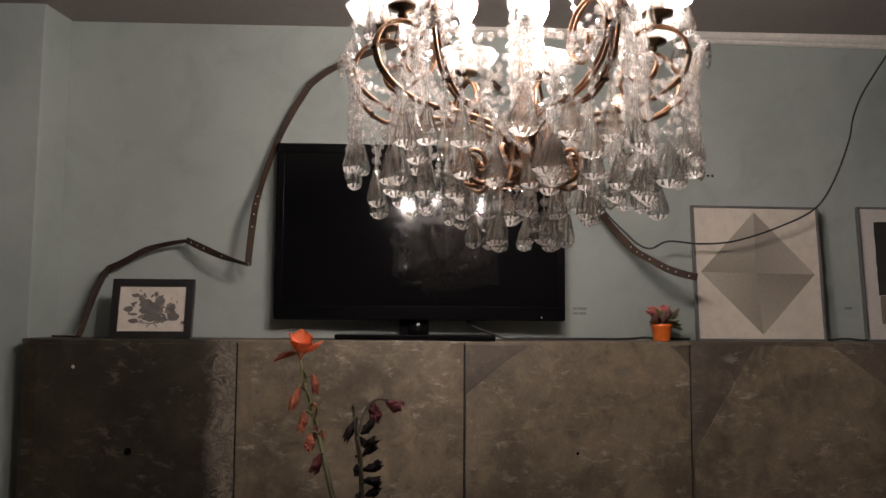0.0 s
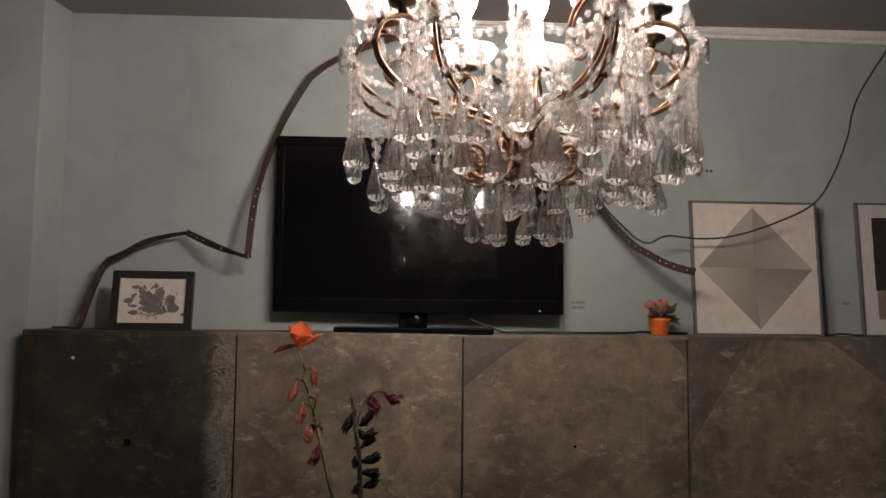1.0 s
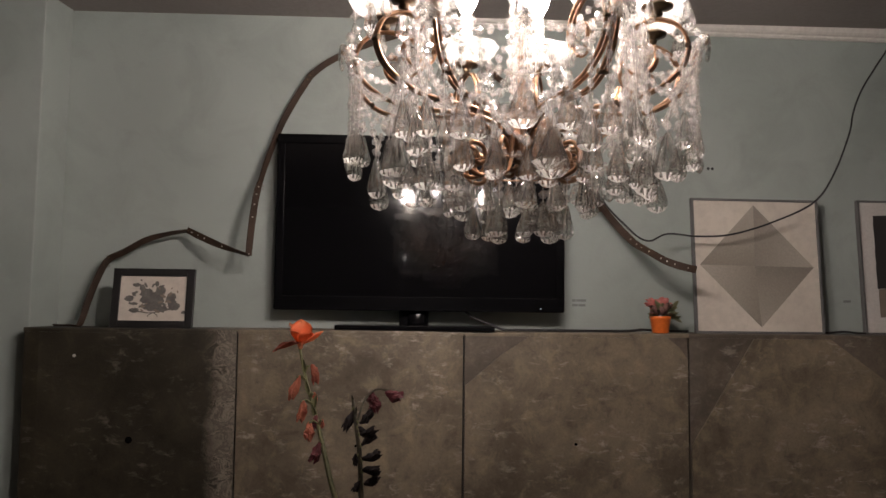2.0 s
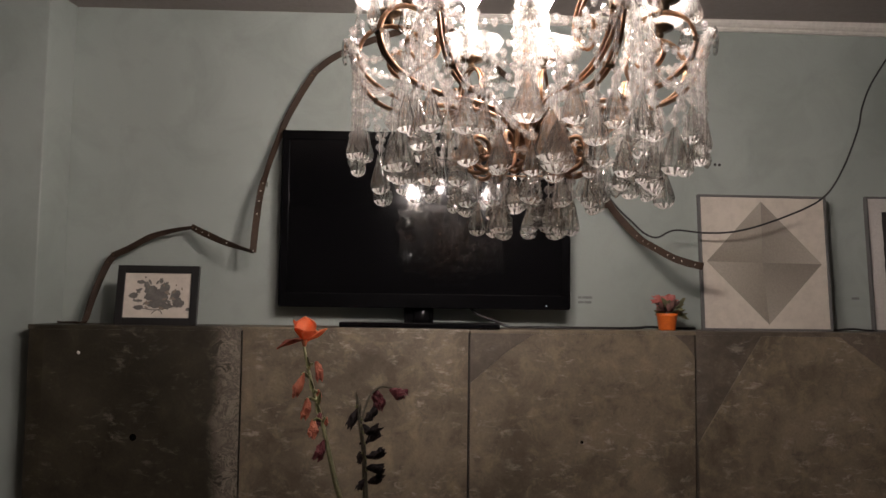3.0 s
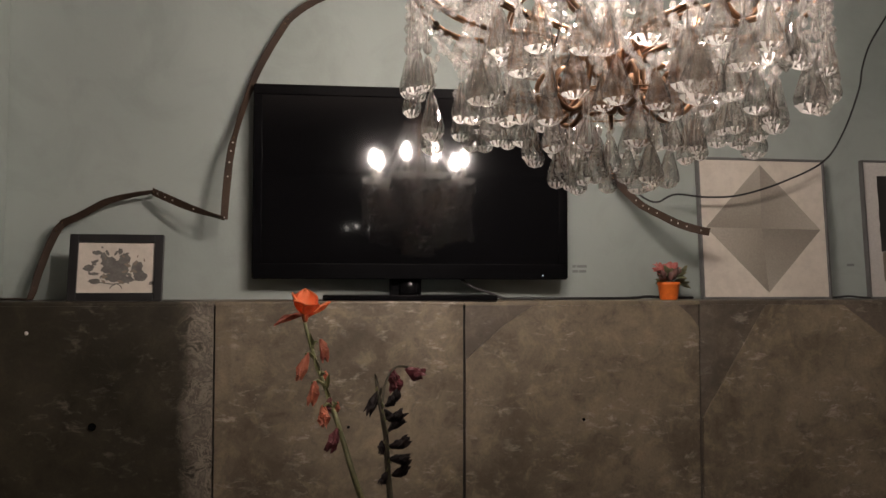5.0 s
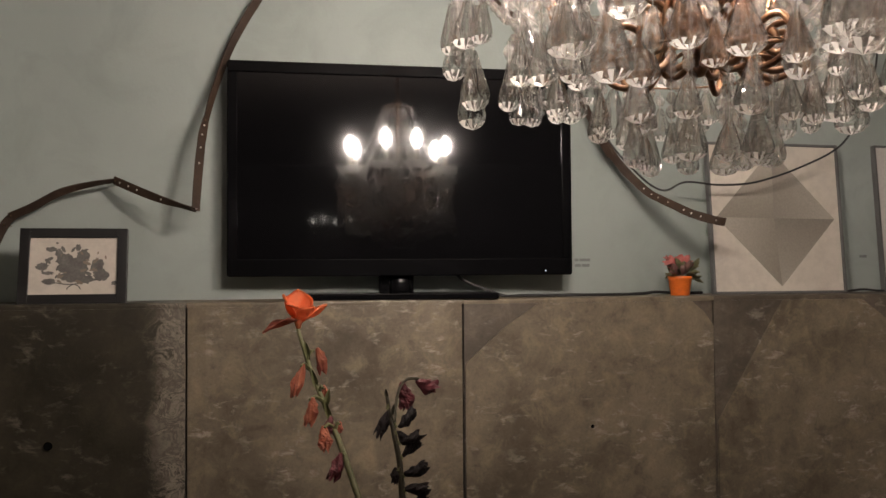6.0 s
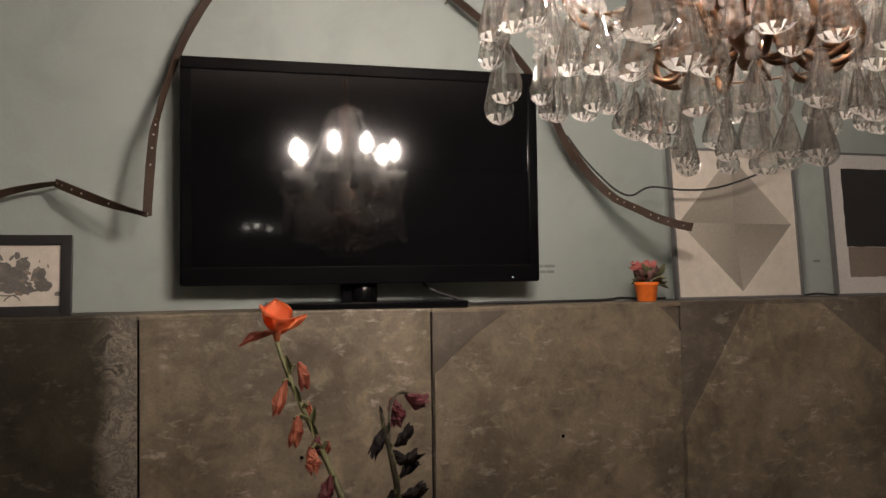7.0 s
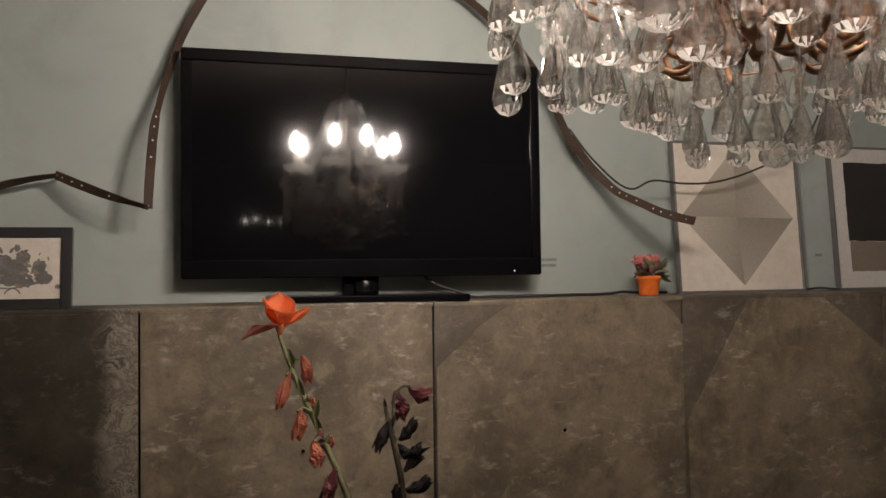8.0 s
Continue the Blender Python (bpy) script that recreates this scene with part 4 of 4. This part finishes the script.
def rosette(at, normal_angle, size=0.019):
    """A moulded glass daisy facing outward."""
    bm = lathe([(0.0, 0.006), (0.25 * size, 0.006), (0.8 * size, 0.004), (size, 0.001), (size * 0.9, -0.003), (0.0, -0.003)], 20, ripple=lambda k, i: 1.0 if i < 2 else (1.06 if k % 2 else 0.86),
               m=Matrix.Translation(at) @ pose(0, 0, 0, 0, 0, normal_angle) @ pose(0, 0, 0, 0, 90, 0))
    return hung("glass_rosette", bm, CRYSTAL)


# stem, hub, crown and ceiling cup
hung("stem", lathe([(0.0, 1.632), (0.006, 1.634), (0.010, 1.642), (0.006, 1.65), (0.012, 1.658), (0.020, 1.67), (0.020, 1.70), (0.012, 1.72), (0.005, 1.76), (0.005, 2.2), (0.02, 2.21), (0.02, 2.225), (0.008, 2.235), (0.006, 2.42), (0.0, 2.425)], 16, m=Matrix.Translation((CX, CY, 0))), GILT, smooth=True)
hung("ceiling_cup", lathe([(0.0, 2.395), (0.02, 2.398), (0.045, 2.425), (0.055, 2.45), (0.056, ceiling_height(CX) + 0.004), (0.0, ceiling_height(CX) + 0.004)], 24, m=Matrix.Translation((CX, CY, 0))), GILT, smooth=True)
CROWN = 2.19
hung("crown_ring", tube([polar(a, 0.07, CROWN) for a in range(0, 360, 12)], 0.003, 8, closed=True), GILT, smooth=True)
for a in OUT:
    hung("crown_spoke", tube([polar(a, 0.006, CROWN + 0.02), polar(a, 0.04, CROWN + 0.018), polar(a, 0.07, CROWN)], 0.0025, 6), GILT)

ARM = [(0.012, 1.69), (0.045, 1.722), (0.1, 1.735), (0.16, 1.738), (0.215, 1.75), (0.255, 1.778), (0.268, 1.812), (0.254, 1.845), (0.22, 1.86), (0.186, 1.85), (0.168, 1.825), (0.17, 1.798), (0.19, 1.779), (0.211, 1.783), (0.221, 1.8), (0.215, 1.817), (0.201, 1.818)]
REACH = [(0.012, 1.672), (0.03, 1.697), (0.06, 1.718), (0.105, 1.729), (0.16, 1.727), (0.205, 1.728), (0.24, 1.744), (0.262, 1.772), (0.272, 1.806), (0.280, 1.832), (0.286, 1.838), (0.290, 1.828)]
SCROLL = [(0.012, 1.737), (0.026, 1.730), (0.040, 1.707), (0.044, 1.677), (0.054, 1.647), (0.076, 1.630), (0.100, 1.638), (0.108, 1.661), (0.096, 1.680), (0.076, 1.676), (0.070, 1.659), (0.080, 1.648), (0.091, 1.656), (0.087, 1.665)]
CURL = [(0.013, 1.65), (0.030, 1.64), (0.05, 1.645), (0.058, 1.662), (0.048, 1.672), (0.038, 1.664), (0.043, 1.656)]


def double_wire(name, a, curve, label):
    """An arm of two gilt wires side by side, bound at two places."""
    for t_ in (-0.0036, 0.0036):
        hung(name, tube(smooth_path([polar(a, r, z, t_) for r, z in curve], 6), 0.003, 8), GILT, label, smooth=True)
    for k in (3, 6):
        r, z = curve[k]
        hung("binding", tube([polar(a, r, z, -0.0075), polar(a, r, z, 0.0), polar(a, r, z, 0.0075)], 0.0042, 8), DARK_IRON)


def candle(a):
    """A turned cup on the scroll with a pressed-glass dish, a sleeve and a lit bulb."""
    at = Matrix.Translation(polar(a, 0.222, 0))
    hung("candle_cup", lathe([(0.0, 1.860), (0.006, 1.860), (0.009, 1.868), (0.007, 1.872), (0.024, 1.877), (0.025, 1.881), (0.013, 1.884), (0.013, 1.895), (0.0, 1.895)], 16, m=at), DARK_IRON, smooth=True)
    hung("glass_dish", lathe([(0.014, 1.882), (0.032, 1.885), (0.048, 1.897), (0.057, 1.915), (0.054, 1.916), (0.044, 1.901), (0.030, 1.890), (0.014, 1.888)], 40, m=at, ripple=lambda k, i: 1 + 0.10 * abs(math.cos(k * math.tau / 10)) * (1 if 1 < i < 6 else 0.2)), FROST, "scalloped pressed-glass dish")
    hung("candle_sleeve", lathe([(0.011, 1.885), (0.011, 1.973), (0.006, 1.977), (0.0, 1.977)], 14, m=at), CANDLE, smooth=True)
    hung("bulb", lathe([(0.0, 1.975), (0.008, 1.977), (0.012, 1.985), (0.019, 1.998), (0.0215, 2.012), (0.019, 2.028), (0.012, 2.046), (0.005, 2.058), (0.0, 2.061)], 14, m=at), BULB_GLOW, "glowing candle bulb", smooth=True)
    for k in range(5):
        drop(SPEAR if k % 2 else SMALL, polar(a, 0.222, 1.896) + Vector((0.05 * math.cos(k * 1.257 + 0.4), 0.05 * math.sin(k * 1.257 + 0.4), 0)), beads=1)


for a in SCROLLS:
    double_wire("arm", a, ARM, "gilt scrolled double arm")
    for t_, side in ((-0.011, 180), (0.011, 0)):
        rosette(polar(a, 0.200, 1.802, t_), a + 90 + side, 0.017)
for a in ARMS:
    candle(a)
for a in OUT:
    double_wire("outer_arm", a, REACH, "gilt double arm with an upturned end")
    rosette(polar(a, 0.290, 1.822), a, 0.021)
    for off, curve in ((0, CURL), (30, SCROLL), (8, SCROLL)):
        hung("hub_scroll", tube(smooth_path([polar(a + off, r, z) for r, z in curve], 6), 0.0038, 8), GILT, smooth=True)
    # outer strings with their drops
    for k, (t_, z1, me) in enumerate(((-0.062, 1.728, MEDIUM), (-0.036, 1.700, MEDIUM), (-0.012, 1.722, MEDIUM), (0.014, 1.692, SPEAR), (0.036, 1.716, MEDIUM), (0.060, 1.704, SMALL))):
        r = 0.279 - abs(t_) * 0.35
        string([polar(a, 0.284, 1.832, t_ * 0.35), polar(a, r, 1.79, t_ * 0.9), polar(a, r, z1, t_)], 0.0128)
        drop(me, polar(a, r, z1, t_), beads=1)
    drop(LARGE, polar(a - 20, 0.25, 1.694), beads=1)
    string([polar(a - 8, 0.262, 1.775), polar(a - 15, 0.255, 1.74), polar(a - 20, 0.25, 1.697)], 0.0124)

# fluted crystal saucers round the hub
for a in OUT:
    bm = lathe([(0.0, 0.0), (0.008, -0.001), (0.020, 0.006), (0.030, 0.016), (0.031, 0.019), (0.020, 0.012), (0.008, 0.006), (0.0, 0.006)], 28, ripple=lambda k, i: 1.0 if i < 2 or i > 5 else (1.05 if k % 2 else 0.93), m=Matrix.Translation(polar(a + 18, 0.118, 1.70)))
    hung("crystal_saucer", bm, CRYSTAL, "fluted clear glass saucer")

# small ring under the hub
hung("inner_ring", tube([polar(a, 0.115, 1.646) for a in range(0, 360, 10)], 0.0011, 8, closed=True), GILT, smooth=True)
for a in OUT:
    hung("ring_strut", tube([polar(a, 0.012, 1.668), polar(a, 0.07, 1.652), polar(a, 0.115, 1.646)], 0.0025, 6), GILT)

# bead garlands
for k, a in enumerate(OUT):
    b = OUT[(k + 1) % len(OUT)]
    span = (b - a) % 360
    mid = a + span / 2
    string([polar(a + 20, 0.013, 1.74), polar(a + 30, 0.018, 1.95), polar(mid, 0.03, CROWN)], 0.016)
    node = polar(mid, 0.200, 1.835)
    for t_ in (-0.008, 0.008):
        string([polar(mid, 0.07, CROWN, t_ * 0.5), polar(mid, 0.12, 2.02, t_), polar(mid, 0.180, 1.90, t_), polar(mid, 0.200, 1.835, t_ * 0.5)], 0.015)
    string([polar(a, 0.07, CROWN), polar(a, 0.13, 2.03, 0.01), polar(a, 0.22, 1.905, 0.018), polar(a, 0.285, 1.845, 0.01)], 0.014)
    for off, r, z in ((-0.42, 0.216, 1.702), (-0.2, 0.214, 1.700), (0.04, 0.212, 1.696), (0.26, 0.214, 1.700), (0.45, 0.216, 1.702)):
        string(swag(node, polar(mid + off * span, r, z), 0.008), 0.0128)
    # swags between the upturned ends and up to the node
    string(swag(polar(a, 0.285, 1.825), node, 0.03), 0.0128)
    string(swag(node, polar(b, 0.285, 1.825), 0.03), 0.0128)
    string(swag(polar(a, 0.28, 1.815), polar(b, 0.28, 1.815), 0.085, 8), 0.0124)
    string(swag(polar(a, 0.15, 1.745), polar(mid, 0.10, 1.70), 0.02), 0.0124)
    string(swag(polar(a, 0.12, 1.735), polar(b, 0.12, 1.735), 0.03, 6), 0.0124)
    string(swag(polar(a, 0.212, 1.703), polar(mid, 0.115, 1.648), 0.02), 0.0124)
    # a long drop under the node, one lower and further out
    drop(LARGE, polar(mid, 0.205, 1.755), spin=mid + 90, beads=1)
    string([polar(mid + 8, 0.24, 1.76), polar(mid + 8, 0.258, 1.715), polar(mid + 8, 0.262, 1.675)], 0.0124)
    drop((MEDIUM, LARGE)[k % 2], polar(mid + 8, 0.262, 1.678), spin=mid + 98, beads=1)
    string(swag(polar(mid - 14, 0.25, 1.715), polar(mid + 4, 0.14, 1.66), 0.012), 0.0118)
    # drops from the ring
    for off, me, dz in ((-24, MEDIUM, 0.0), (-11, MEDIUM, -0.010), (1, SMALL, -0.026), (12, (LARGE, MEDIUM)[k % 2], -0.006), (23, SPEAR, -0.012)):
        drop(me, polar(mid + off, 0.209, 1.684 + dz), spin=mid + off + 90 + rgc.uniform(-30, 30), beads=1)
    for off, me in ((-16, SMALL), (14, MEDIUM)):
        string([polar(mid + off, 0.16, 1.73), polar(mid + off, 0.156, 1.69), polar(mid + off, 0.155, 1.668)], 0.0124)
        drop(me, polar(mid + off, 0.155, 1.668), beads=1)
    for off, me in ((0, SMALL), (30, MEDIUM)):
        drop(me, polar(a + off, 0.115, 1.642), beads=1 + (off == 0))
    for off, me, r, z in ((0, MEDIUM, 0.076, 1.604), (34, SMALL, 0.060, 1.594)):
        drop(me, polar(a + off, r, z), beads=1)
    string([polar(a, 0.08, 1.69), polar(a, 0.078, 1.65), polar(a, 0.076, 1.608)], 0.0124)
    string([polar(a + 34, 0.06, 1.69), polar(a + 34, 0.06, 1.65), polar(a + 34, 0.06, 1.598)], 0.0124)

# beads: those on the near outer side one by one, the rest joined
bead_mesh = mesh_of(lathe(BEAD, 6, squash=0.8), "bead")
bead_mesh.materials.append(BEAD_GLASS)
order = sorted(BEADS, key=lambda m: (m.translation.y - CY) + 0.6 * abs(m.translation.x - CX) * -1)
for m in order[:300]:
    under(part("bead", bead_mesh, BEAD_GLASS), lamp).matrix_basis = m
verts, faces = [], []
unit_v = [v.co.copy() for v in bead_mesh.vertices]
unit_f = [tuple(p.vertices) for p in bead_mesh.polygons]
for m in order[300:]:
    n = len(verts)
    verts += [tuple(m @ v) for v in unit_v]
    faces += [tuple(n + i for i in f) for f in unit_f]
rest = bpy.data.meshes.new("bead_strings")
rest.from_pydata(verts, [], faces)
tagged(under(part("bead_string_rest", rest, BEAD_GLASS), lamp), "strings of small clear cut beads", kind="stuff")

# ---- small lamps at the far end of the room ----
rail = thing("wall_lamp", "row of four tiny lit bulbs on a dark wall bar", "lamp", at=(-0.31, Y0, 1.93))
under(part("bar", box(-0.52, -0.08, Y0 - 0.002, Y0 + 0.02, 1.90, 1.915, 0.002), DARK_IRON), rail)
TINY = glow("tiny_bulb", (1.0, 0.93, 0.85, 1), 50.0)
for x, z in ((-0.474, 1.927), (-0.377, 1.946), (-0.264, 1.917), (-0.134, 1.927)):
    under(part("bulb", lathe([(0.0, -0.012), (0.006, -0.01), (0.010, 0.0), (0.007, 0.008), (0.0, 0.012)], 10, m=Matrix.Translation((x, Y0 + 0.014, z))), TINY), rail)
    under(part("bulb_stalk", tube([Vector((x, Y0 + 0.014, 1.91)), Vector((x, Y0 + 0.014, z - 0.008))], 0.003, 6), DARK_IRON), rail)
